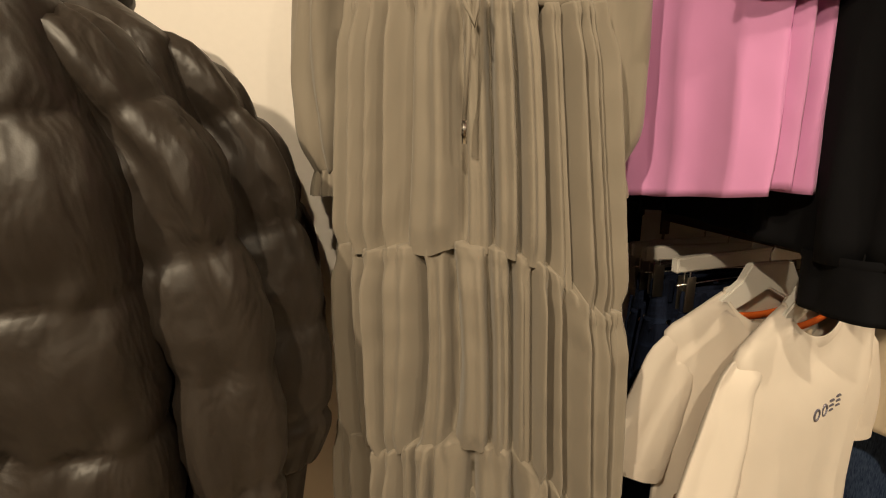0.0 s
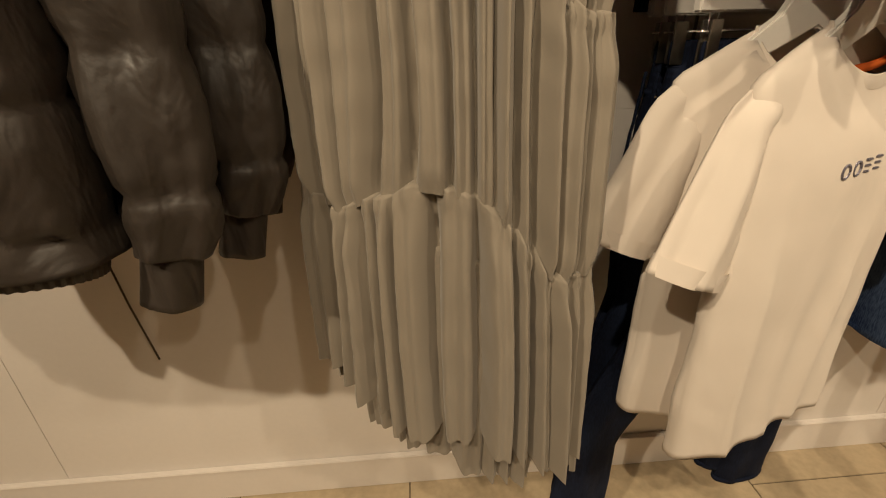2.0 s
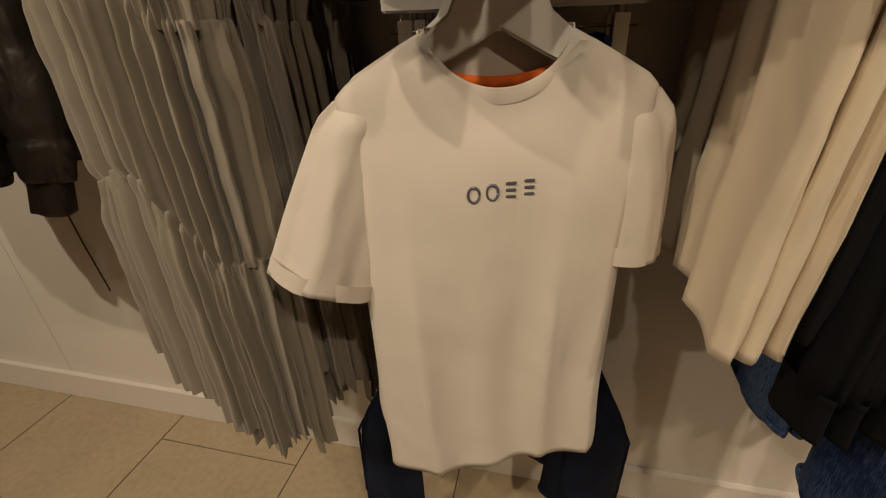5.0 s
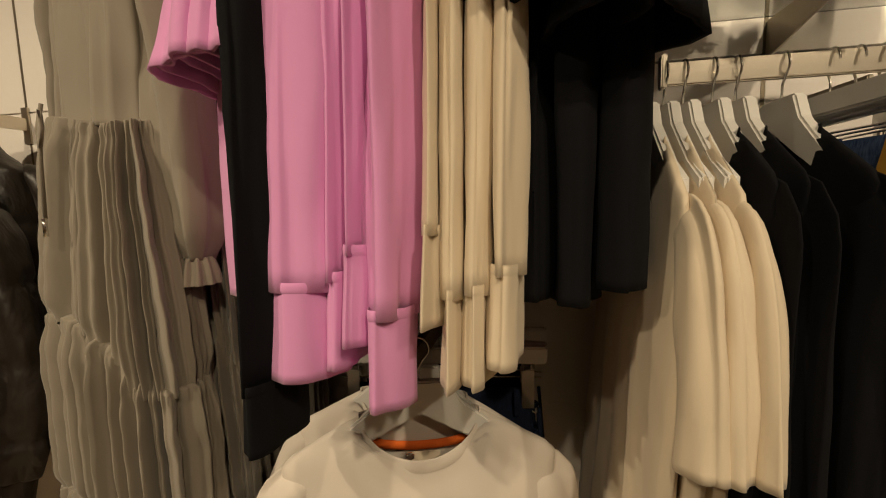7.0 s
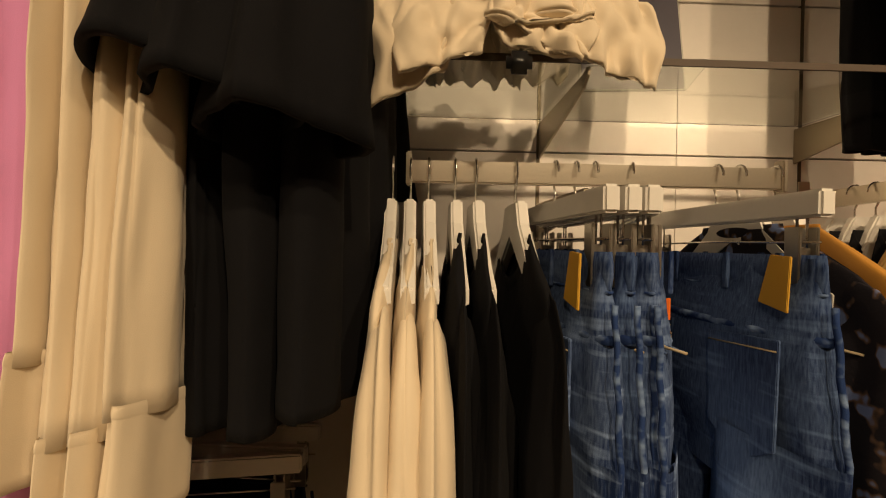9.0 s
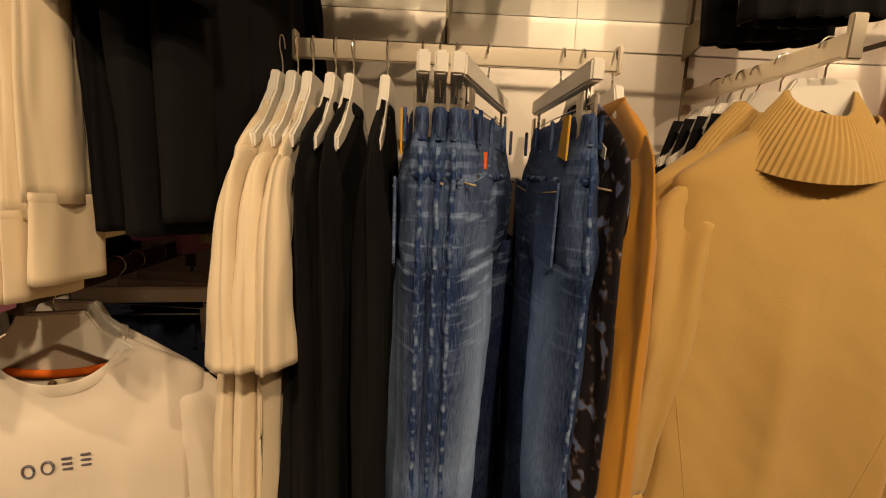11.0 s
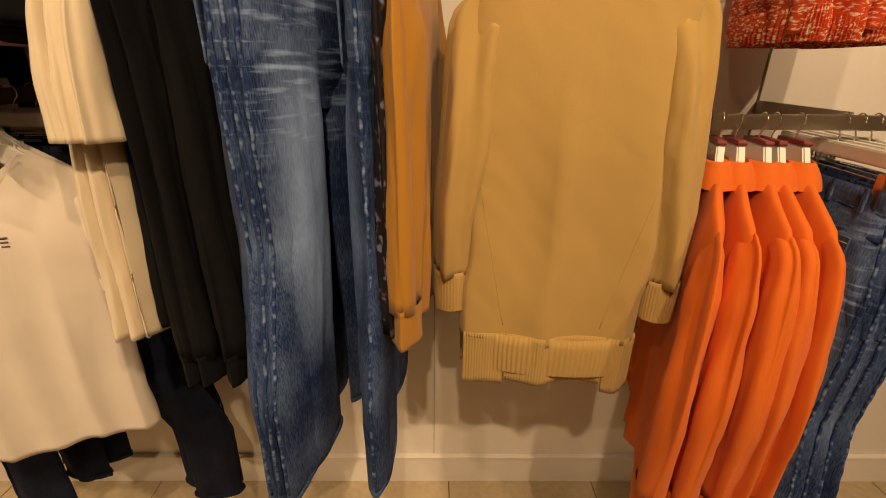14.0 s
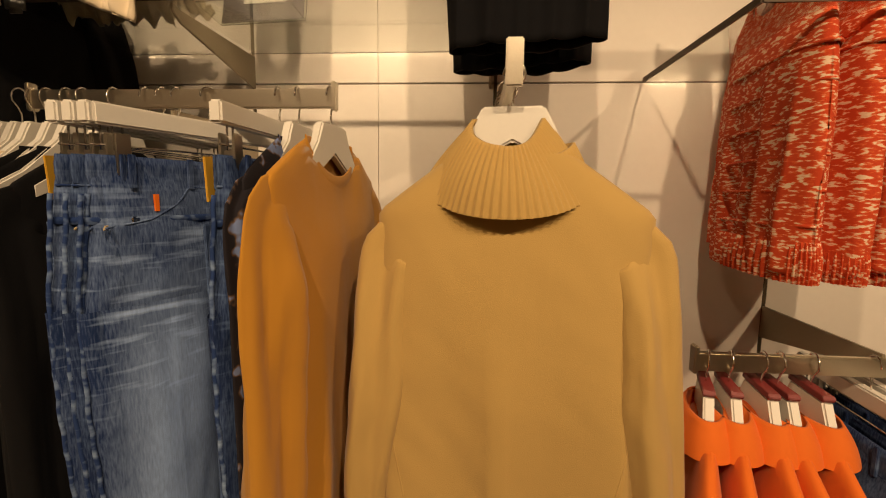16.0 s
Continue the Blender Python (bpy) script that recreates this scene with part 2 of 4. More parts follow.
def wire(points, radius, sides=8):
    """A round rod through points."""
    p = [Vector(q) for q in points]
    rows = []
    n = None
    for i, q in enumerate(p):
        t = (p[min(i + 1, len(p) - 1)] - p[max(i - 1, 0)]).normalized()
        if n is None:
            n = t.orthogonal().normalized()
        n = (n - t * n.dot(t)).normalized()
        b = t.cross(n)
        rows.append([tuple(q + radius * (math.cos(2 * math.pi * k / sides) * n + math.sin(2 * math.pi * k / sides) * b)) for k in range(sides)])
    return grid_mesh("rod", rows, True)


def nz(x, y, z):
    return noise.noise(Vector((x, y, z)))


def smooth(a, b, v):
    v = min(1, max(0, (v - a) / (b - a)))
    return v * v * (3 - 2 * v)


def body_mesh(width, shoulder, neck, length, depth, seed, flare=0.0, fold=0.012, freq=9.0, slope=0.05, arm=0.2, drop=0.06, n_rows=54, around=112, tilt=0.0, puff=0.0, quilt=0.12, sway=0.0, top_d=0.45):
    """The trunk of a hanging garment: origin at the neck's top, front towards -y."""
    rows = []
    for i in range(n_rows + 1):
        u = i / n_rows
        z = -length * (1 - u)
        top = -slope - 0.012
        if z < -arm - slope:
            w = width + flare * smooth(-arm - slope, -length, z)
        elif z < top:
            w = shoulder + (width - shoulder) * smooth(top, -arm - slope, z)
        else:
            w = neck + (shoulder - neck) * (1 - (z - top) / (-top)) ** 0.95
        k = 1 - smooth(-0.22, 0.0, z)
        d = depth * (top_d + (1 - top_d) * k)
        row = []
        for j in range(around):
            a = 2 * math.pi * j / around
            c, s = math.cos(a), math.sin(a)
            x = w * math.copysign(abs(c) ** 0.75, c)
            y = d * math.copysign(abs(s) ** (0.7 if puff else 0.85), s)
            side = 1 if s > 0 else -1
            grow = smooth(-0.12, -0.12 - 0.7 * (length - 0.12), z)
            ph = seed * 3.7 + (11.3 if side > 0 else 0)
            f = 1.6 * abs(math.sin(freq * x / max(width, 0.05) * 0.85 + ph + 1.2 * nz(x * 3, seed, z * 1.1))) ** 0.8 - 0.9
            f += 0.7 * math.sin(freq * 0.47 * x / max(width, 0.05) + ph * 1.7 + 2 * nz(seed, x * 3, z * 1.5))
            y += fold * grow * f * (0.35 + 0.65 * abs(s)) + 0.005 * nz(x * 9, side * 3 + seed, z * 4) + 0.0015 * nz(x * 25 + z * 18, seed, z * 14)
            x += fold * 0.5 * grow * math.sin(7 * z + seed + 5 * nz(seed, z * 3, side))
            zz = z
            if puff:
                q = (z + 0.21 * abs(x)) / quilt + 0.22 * nz(x * 4, seed, z * 3)
                b = abs(math.sin(math.pi * q)) ** 0.33
                y += side * puff * (b - 0.4) * abs(s) ** 0.3 + 0.020 * nz(x * 38, seed, z * 22) * (1.15 - b) + 0.006 * nz(x * 14, seed, z * 9)
                x += math.copysign(puff * 0.5 * (b - 0.4) * abs(c), c)
            if z > -0.16 and side < 0:
                zz -= drop * smooth(-0.16, 0, z) * max(0, 1 - (x / (neck * 1.02)) ** 2) ** 0.6
            zz += 0.006 * nz(x * 7, seed, side) * (1 - u)
            row.append((x + sway * (z / length) ** 2, y + tilt * z, zz + (0.010 * math.sin(9 * x + seed) * (1 - u) if not puff else 0)))
        rows.append(row)
    a = np.array(rows)
    inner = a[:4][::-1].copy()
    mid = a[0].mean(axis=0)
    inner = mid + (inner - mid) * np.array([0.97, 0.82, 1.0])
    return grid_mesh("body", np.concatenate([inner, a]))


def sleeve_mesh(path, seed, rows_n=40, around=48, fold=0.009, puff=0.0, quilt=0.1, hem=True):
    """A sleeve through (x, y, z, half width in the sleeve's plane, half width in y)."""
    p = np.array(path, dtype=float)
    if p[0, 3] > 0.05 and abs(p[0, 0] - p[-1, 0]) < 0.25 and p[0, 2] > -0.19:
        sg = np.sign(p[0, 0])
        p = np.concatenate([[[p[0, 0] - sg * 0.095, p[0, 1], p[0, 2] + 0.012, 0.012, 0.006], [p[0, 0] - sg * 0.045, p[0, 1], p[0, 2] + 0.004, p[0, 3] * 0.7, p[0, 4] * 0.3]], p])
    s = np.linspace(0, len(p) - 1, rows_n)
    q = np.stack([np.interp(s, range(len(p)), p[:, k]) for k in range(5)], -1)
    for _ in range(3):
        q[1:-1] = (q[:-2] + 2 * q[1:-1] + q[2:]) / 4
    run = np.concatenate([[0], np.cumsum(np.linalg.norm(np.diff(q[:, :3], axis=0), axis=1))])
    rows = []
    for i in range(rows_n):
        t = Vector(q[min(i + 1, rows_n - 1), :3] - q[max(i - 1, 0), :3]).normalized()
        b = Vector((0, 1, 0))
        b = (b - t * b.dot(t)).normalized()
        n = b.cross(t)
        row = []
        for j in range(around):
            a = 2 * math.pi * j / around
            c, sn = math.cos(a), math.sin(a)
            f = 1 + min(0.28, fold / max(q[i, 4], 0.01)) * (1.2 * math.sin(4 * a + seed + 5 * run[i]) + 1.1 * nz(c * 2.5 + seed, sn * 2.5, run[i] * 5) + 0.6 * nz(c * 5, seed, run[i] * 14))
            g = 0.0
            if puff:
                g = puff * (abs(math.sin(math.pi * run[i] / quilt)) ** 0.33 - 0.5) + 0.005 * nz(c * 4 + seed, sn * 4, run[i] * 30)
            v = Vector(q[i, :3]) + n * c * (q[i, 3] + g) * (1 + 0.25 * (f - 1)) + b * sn * ((q[i, 4] * f * (abs(sn) ** 0.45 * 1.12 if not puff else 1)) + g)
            row.append(tuple(v))
        rows.append(row)
    a = np.array(rows)
    if hem:
        inner = a[-5:][::-1].copy()
        for k in range(5):
            mid = inner[k].mean(axis=0)
            inner[k] = mid + (inner[k] - mid) * 0.9
        a = np.concatenate([a, inner])
    return grid_mesh("sleeve", a)


def ring_mesh(rx, ry, height, z, seed, ribs=0, rib=0.0, flare=0.0, thick=0.004, drop=0.0, rows_n=8, around=None, y0=0.0, x0=0.0, wave=0.0, flare_y=None):
    """A band of cloth standing round an opening, with ribs where it is knitted."""
    m = around or (ribs * 6 if ribs else 72)
    rows = []
    for k in list(range(rows_n + 1)) + list(range(rows_n, -1, -1)):
        inside = len(rows) > rows_n
        u = k / rows_n
        row = []
        for j in range(m):
            a = 2 * math.pi * j / m
            r = (-thick if inside else thick * math.sin(math.pi * u)) + flare * (1 - u) + (rib * math.sin(ribs * a) if ribs and not inside else 0)
            r += wave * math.sin(2 * a + seed + u)
            c, s = math.cos(a), math.sin(a)
            ey = r if flare_y is None else r + (flare_y - flare) * (1 - u)
            row.append((x0 + (rx + r) * c, y0 + (ry + ey) * s, z + height * u - (drop * max(0, 1 - c * c) ** 0.6 if s < 0 else 0)))
        rows.append(row)
    return grid_mesh("band", rows)


def face_y(ob, x, z):
    """Where the front of a mesh lies at x, z of its own."""
    me = ob.data
    tree = BVHTree.FromPolygons([v.co for v in me.vertices], [p.vertices[:] for p in me.polygons])
    hit = tree.ray_cast(Vector((x, -1, z)), Vector((0, 1, 0)))
    return hit[0].y if hit[0] else -0.03


def hook_points(height):
    """From the hanger's neck up and over the rail; the rail's top is the origin."""
    pts = [(0, 0, -height), (0, 0, -height + 0.02), (0.006, 0, -0.03)]
    for k in range(9):
        a = radians(-20 + 25 * k)
        pts.append((0.003 + 0.016 * math.cos(a) - 0.003, 0, -0.014 + 0.018 * math.sin(a)))
    return pts


def rotated_hook(height):
    """The hook's bow lies across the rail that the hanger hangs from."""
    return [(0.0, 0.0, -height), (0.0, 0.0, -height + 0.02)] + [(x, 0, z) for x, _, z in hook_points(height)[2:]]


HOOK = wire(rotated_hook(0.062), 0.0017)


def hanger(m, wide=0.205, group="hangers", across=False):
    """A white shoulder hanger with a chrome hook. across: the rail runs along the hanger's y."""
    h = thing("clothes_hanger", m, "white wooden clothes hanger with a chrome hook", "hanger", group)
    w = wide
    pts = [(-0.045, -0.060), (0.045, -0.060), (0.062, -0.092), (w * 0.75, -0.145), (w, -0.168), (w, -0.190), (w * 0.7, -0.172), (0.055, -0.140), (0.0, -0.110),
           (-0.055, -0.140), (-w * 0.7, -0.172), (-w, -0.190), (-w, -0.168), (-w * 0.75, -0.145), (-0.062, -0.092)]
    part("shoulder_bar", outline(pts, 0.016, 0.003), M_HANGER, h)
    o = link("hook", HOOK.copy(), M_CHROME, h, "chrome hook")
    return h


def clip_hanger(m, wide=0.19, group="hangers"):
    h = thing("clip_hanger", m, "white bar hanger with chrome trouser clips", "hanger", group)
    part("bar", boxes((-wide, wide, -0.009, 0.009, -0.085, -0.055), bevel=0.003), M_HANGER, h)
    link("hook", HOOK.copy(), M_CHROME, h, "chrome hook")
    link("wire", wire([(-wide * 0.95, 0, -0.112), (0, 0, -0.110), (wide * 0.95, 0, -0.112)], 0.0015), M_CHROME, h)
    for s in (-1, 1):
        x = s * wide * 0.82
        c = part("clip", boxes((x - 0.011, x + 0.011, -0.012, -0.008, -0.165, -0.095), (x - 0.011, x + 0.011, 0.008, 0.012, -0.165, -0.095), (x - 0.004, x + 0.004, -0.008, 0.008, -0.128, -0.118), bevel=0.001), M_SHADE, h)
        link("loop", wire([(x - 0.007, 0, -0.085), (x - 0.007, 0, -0.118), (x + 0.007, 0, -0.118), (x + 0.007, 0, -0.085)], 0.0015), M_CHROME, c)
    return h


def top(name, m, material, label, category, group, seed, width=0.24, shoulder=0.2, neck=0.085, length=0.68, depth=0.03, sleeve=None, cuff=None, collar="crew", hung=True, seam=False, off=0.092, hang=0.84, **kw):
    """A hanging top: trunk, two sleeves, collar. m is the hook's place; sleeves are paths for the +x side."""
    if hung:
        hanger(m, hang * shoulder)
    g = thing(name, m @ Matrix.Translation((0, 0, -off)), label, category, group)
    link("body", body_mesh(width, shoulder, neck, length, depth, seed, **kw), material, g)
    for s in (-1, 1) if sleeve else ():
        path = [(s * (p[0] + 0.0), p[1], p[2], p[3], p[4]) for p in sleeve]
        sl_ = kw.get("slope", 0.05)
        path[0] = (s * (shoulder - 0.018), path[0][1], -sl_ - 0.012 - 0.056, 0.062, depth * 0.5)
        if s < 0:
            path = [(p[0] + 0.006 * nz(seed, i, 3), p[1], p[2], p[3], p[4]) for i, p in enumerate(path)]
        sl = link("sleeve", sleeve_mesh(path, seed + s, rows_n=90 if kw.get("puff") else 44, puff=kw.get("puff", 0) * 0.8, quilt=kw.get("quilt", 0.1)), material, g)
        e, f = path[-1], path[-2]
        if cuff:
            ln, rw, rd, ribs = cuff
            v = (Vector(e[:3]) - Vector(f[:3])).normalized()
            band = [(*(Vector(e[:3]) + v * k), e[3] * rw * q, e[4] * rd * q) for k, q in ((-0.012, 1.0), (0.0, 1.0), (ln * 0.5, 1.01), (ln, 1.03))]
            c = link("cuff", sleeve_mesh(band, seed + s, rows_n=14, fold=0.003), material, sl)
            lip = [(*(Vector(e[:3]) + v * k), e[3] * q, e[4] * q) for k, q in ((-0.012, 1.005), (-0.009, 1.035), (-0.003, 1.035), (0.0, 1.005))]
            link("cuff_seam", sleeve_mesh(lip, seed + s, rows_n=10, fold=0.003, hem=False), material, sl)
        elif seam:
            link("hem", ring_mesh(e[3] * 1.02, e[4] * 1.06, 0.012, e[2] + 0.012, seed, 0, 0, 0, 0.0008, x0=e[0] - s * 0.004, y0=e[1], rows_n=2), material, sl)
    if collar == "crew":
        link("collar", ring_mesh(neck * 0.985, depth * 0.47, 0.020, -0.014, seed, thick=0.0014, drop=kw.get("drop", 0.06) * 1.0), material, g)
    return g


def outline_back(x):
    """A slanted patch sewn to the back of a waistband."""
    bm = outline([(x, 0.002), (x + 0.030, 0.004), (x + 0.048, -0.052), (x + 0.004, -0.060)], 0.003, 0.0008)
    bmesh.ops.translate(bm, verts=bm.verts[:], vec=(0, 0.0275, 0))
    return bm


def jeans(m, material, label, seed, group="jeans", wide=0.20, length=1.06, hem=0.105, patch=None, spread=0.05, sway=0.0):
    """Jeans hung flat from a clip hanger."""
    clip_hanger(m)
    g = thing("jeans", m @ Matrix.Translation((0, 0, -0.130)), label, "jeans", group)
    hips = []
    R = 26
    for i in range(R + 1):
        u = i / R
        z = -0.30 * u
        w = wide * (0.90 + 0.16 * smooth(0, 1, u)) + 0.003 * nz(seed, z * 9, 0)
        d = 0.016 + 0.020 * smooth(0, 0.4, u) - 0.018 * smooth(0.6, 1, u)
        row = []
        for j in range(72):
            a = 2 * math.pi * j / 72
            c, s = math.cos(a), math.sin(a)
            row.append((w * math.copysign(abs(c) ** 0.75, c) + sway * z, d * math.copysign(abs(s) ** 0.7, s) + 0.006 * nz(c * 3 + seed, s, z * 12) + 0.004 * nz(c * 9, seed + s, z * 30), z))
        hips.append(row)
    seat = link("seat", grid_mesh("seat", hips), material, g)
    for s in (-1, 1):
        x0, x1 = s * wide * 0.55, s * (hem + spread * 0.5)
        path = [(x0 + sway * -0.2, 0, -0.21, wide * 0.52, 0.034), (x0 + sway * -0.3, 0.0, -0.36, wide * 0.50, 0.040), (x0 * 0.95 + sway * -0.5, 0.004, -0.55, wide * 0.45, 0.036), (x1 + sway * -0.8, 0, -0.85, hem * 0.98, 0.030), (x1 + sway * -1.0, 0, -length + 0.0, hem, 0.026)]
        leg = link("leg", sleeve_mesh(path, seed + s * 2, rows_n=64, around=56, fold=0.004), material, g)
        link("hem", ring_mesh(hem * 1.01, 0.028, 0.014, -length + 0.002, seed, thick=0.003, x0=path[-1][0], rows_n=3), material, leg)
        # outer seam with its row of puckers
        pts = []
        for k in range(60):
            u = k / 59
            z = -0.05 - (length - 0.09) * u
            xw = np.interp(-z, [0.05, 0.21, 0.36, 0.55, 0.85, length], [wide * 0.97, wide * 1.06, wide * 1.05, wide * 0.97, abs(x1) + hem * 0.98, abs(x1) + hem])
            pts.append((s * (xw + 0.0015) + sway * z, 0.0012 * math.sin(k * 1.9), z))
        link("side_seam", wire(pts, 0.0034, 6), M_NAVY if material == M_NAVY else M_SEAM, g, "puckered side seam with worn pale flecks")
        pk = [(s * wide * 0.30, -0.035), (s * wide * 0.42, -0.062), (s * wide * 0.66, -0.088), (s * wide * 0.98, -0.098)]
        pts = []
        for k in range(12):
            x, z = float(np.interp(k / 11, [0, 0.33, 0.66, 1], [q[0] for q in pk])), float(np.interp(k / 11, [0, 0.33, 0.66, 1], [q[1] for q in pk]))
            pts.append((x, face_y(seat, x, z) - 0.0004, z))
        link("pocket_edge", wire(pts, 0.0016, 6), M_STITCH if seed % 2 else material, g)
        bp = outline([(s * wide * 0.22, -0.10), (s * wide * 0.84, -0.09), (s * wide * 0.82, -0.215), (s * wide * 0.53, -0.250), (s * wide * 0.24, -0.220)][:: s], 0.004, 0.001)
        bmesh.ops.translate(bp, verts=bp.verts[:], vec=(0, 0.035, 0))
        part("back_pocket", bp, material, g)
        link("pocket_stitch", wire([(s * wide * 0.24, 0.0372, -0.112), (s * wide * 0.83, 0.0372, -0.103)], 0.0011, 5), M_STITCH, g)
    link("waistband", ring_mesh(wide * 0.915, 0.019, 0.040, -0.036, seed, thick=0.003, rows_n=3), material, g)
    for k in (-0.75, -0.3, 0.3, 0.75):
        for y in (-1, 1):
            part("belt_loop", boxes((k * wide - 0.005, k * wide + 0.005, y * 0.0235 - 0.0025, y * 0.0235 + 0.0025, -0.042, 0.006), bevel=0.001), material, g)
    link("waist_stitch", ring_mesh(wide * 0.925, 0.0215, 0.003, -0.040, seed, thick=0.0012, rows_n=2), material if material == M_NAVY else M_SEAM, g)
    link("yoke_seam", ring_mesh(wide * 0.965, 0.0335, 0.010, -0.092, seed, thick=0.0022, rows_n=3), material if material == M_NAVY else M_SEAM, g, "raised yoke seam with pale wear")
    if patch:
        part("leather_patch", outline_back(patch * wide), M_TAN, g, "mustard yellow leather patch")
    fy = face_y(seat, -wide * 0.75, -0.09)
    part("button", boxes((-wide * 0.78, -wide * 0.72, fy - 0.002, fy + 0.004, -0.094, -0.082), bevel=0.002), M_CHROME, g, "brass rivet")
    part("tab", boxes((-wide * 0.62, -wide * 0.59, fy - 0.006, fy + 0.004, -0.075, -0.05)), M_TAPE, g, "small orange tab")
    return g


# ---------------------------------------------------------------- room
X0, X1, Y0, ZC = -3.4, 3.8, -3.6, 3.05
wall = tagged(part("wall_north", boxes((X0, X1, 0.014, 0.12, 0, ZC)), M_JOINT, None), "white panelled shop wall with thin dark joints", "wall", kind="structure")
for name, b in (("wall_south", (X0 - 0.1, X1 + 0.1, Y0 - 0.1, Y0, 0, ZC)), ("wall_west", (X0 - 0.1, X0, Y0, 0.12, 0, ZC)), ("wall_east", (X1, X1 + 0.1, Y0, 0.12, 0, ZC))):
    tagged(part(name, boxes(b), M_WALL, None), "plain off-white painted shop wall", "wall", kind="structure")
tagged(part("ceiling", boxes((X0 - 0.1, X1 + 0.1, Y0 - 0.1, 0.12, ZC, ZC + 0.08)), M_CEIL, None), "plain pale painted ceiling", "ceiling", kind="structure")
floor = tagged(part("floor", boxes((X0 - 0.1, X1 + 0.1, Y0 - 0.1, 0.12, -0.1, -0.004)), M_GROUT, None), "beige stone tiled floor with dark grout", "floor", kind="structure")
tagged(part("baseboard", boxes((X0, X1, -0.014, 0.0, 0.0, 0.135), (X0, X1, -0.020, 0.0, 0.124, 0.134), bevel=0.002), M_WALL, None), "white painted skirting board", "baseboard", kind="structure")

UPRIGHT = [-3.05, -2.43, -1.815, -1.198, -0.585, 0.03, 0.645, 1.218, 1.853, 2.47, 3.08]
for i, x in enumerate(UPRIGHT):
    part("upright_slot", boxes((x - 0.0035, x + 0.0035, 0.0, 0.014, 1.2, ZC)), M_SLOT, wall)
UPPER = sorted([X0] + UPRIGHT + [-2.1, 0.945, X1])
LOWER = [X0, -1.75, -0.32, 0.955, 2.16, X1]
ROWS_Z = [1.2, 1.946, 2.275, 2.62, ZC]
for a, c in zip(LOWER, LOWER[1:]):
    part("panel", boxes((a + 0.0008, c - 0.0008, 0.0, 0.014, 0.0, 1.1998), bevel=0.0005), M_WALL, wall)
for a, c in zip(UPPER, UPPER[1:]):
    for z0, z1 in zip(ROWS_Z, ROWS_Z[1:]):
        ga, gc = (0.0042 if a in UPRIGHT else 0.0006), (0.0042 if c in UPRIGHT else 0.0006)
        part("panel", boxes((a + ga, c - gc, 0.0, 0.014, z0 + (0.002 if z0 > 1.3 else 0.0002), z1 - 0.002), bevel=0.0005), M_WALL, wall)
TILE = 0.564
for i in range(-4, 6):
    shift = -0.126 if i % 3 == 1 else -0.50 if i % 3 else -0.44
    for k in range(-1, 7):
        x, y1 = 0.45 + TILE * (i - 1), min(0.0, shift - TILE * (k - 1))
        y0 = shift - TILE * k
        if y0 > -0.02 or x > X1 - 0.1 or x < X0 - 0.2 or y1 < Y0 + 0.1:
            continue
        part("tile", boxes((x + 0.002, x + TILE - 0.002, max(y0, Y0) + 0.002, y1 - 0.002, -0.02, 0.0), bevel=0.0012), M_TILE, floor)


def rail(x0, x1, y, z, label, group="wall rails"):
    """A flat steel hanging rail along the wall on two arms."""
    r = thing("clothes_rail", pose(0, 0, 0), label, "clothes rail", group)
    part("bar", boxes((x0, x1, y - 0.006, y + 0.006, z - 0.032, z), bevel=0.002), M_METAL, r)
    for x in (x0, x1):
        part("end_stop", boxes((x - 0.004, x + 0.004, y - 0.010, y + 0.010, z - 0.036, z + 0.012), bevel=0.002), M_METAL, r)
    return r


def rail_arm(r, x, y, z):
    bm = outline([(0.0, z - 0.03), (0.0, z - 0.105), (-y, z - 0.062), (-y, z - 0.034)], 0.008, 0.0015)
    bmesh.ops.rotate(bm, verts=bm.verts[:], matrix=Matrix.Rotation(radians(-90), 3, "Z"))
    bmesh.ops.translate(bm, verts=bm.verts[:], vec=(x, 0, 0))
    part("arm", bm, M_BRONZE, r, "bronze-grey slotted bracket arm")


RY = -0.30
ZA, ZU, ZB = 1.865, 2.31, 1.431
rail_a = rail(0.385, 0.935, RY, ZA, "brushed steel hanging rail on wall brackets")
rail_arm(rail_a, 0.645, RY, ZA)
rail_u = rail(-0.42, 0.385, RY, ZU, "brushed steel high hanging rail above T-shirts")
rail_arm(rail_u, 0.03, RY, ZU)
rail_b = rail(1.553, 2.75, -0.31, ZB, "brushed steel hanging rail holding orange jackets")
for x in (1.853, 2.47):
    rail_arm(rail_b, x, -0.31, ZB + 0.04)
rail_v = rail(1.60, 2.75, -0.30, 2.15, "brushed steel high rail holding knitted vests")
for x in (1.853, 2.47):
    rail_arm(rail_v, x, -0.30, 2.15)


def face_arm(x, z, reach, rise, material, label):
    """A hanging arm that stands out from the wall."""
    a = thing("display_arm", pose(x, 0, z), label, "display arm", "display arms")
    bm = outline([(0.0, 0.0), (0.0, -0.034), (reach, rise - 0.034), (reach, rise)], 0.014, 0.002)
    bmesh.ops.rotate(bm, verts=bm.verts[:], matrix=Matrix.Rotation(radians(-90), 3, "Z"))
    part("arm", bm, material, a)
    part("end_stop", boxes((-0.012, 0.012, -reach - 0.006, -reach + 0.004, rise - 0.04, rise + 0.024), bevel=0.002), material, a)
    part("wall_plate", boxes((-0.012, 0.012, -0.006, 0.0, -0.07, 0.03), bevel=0.001), material, a)
    return a


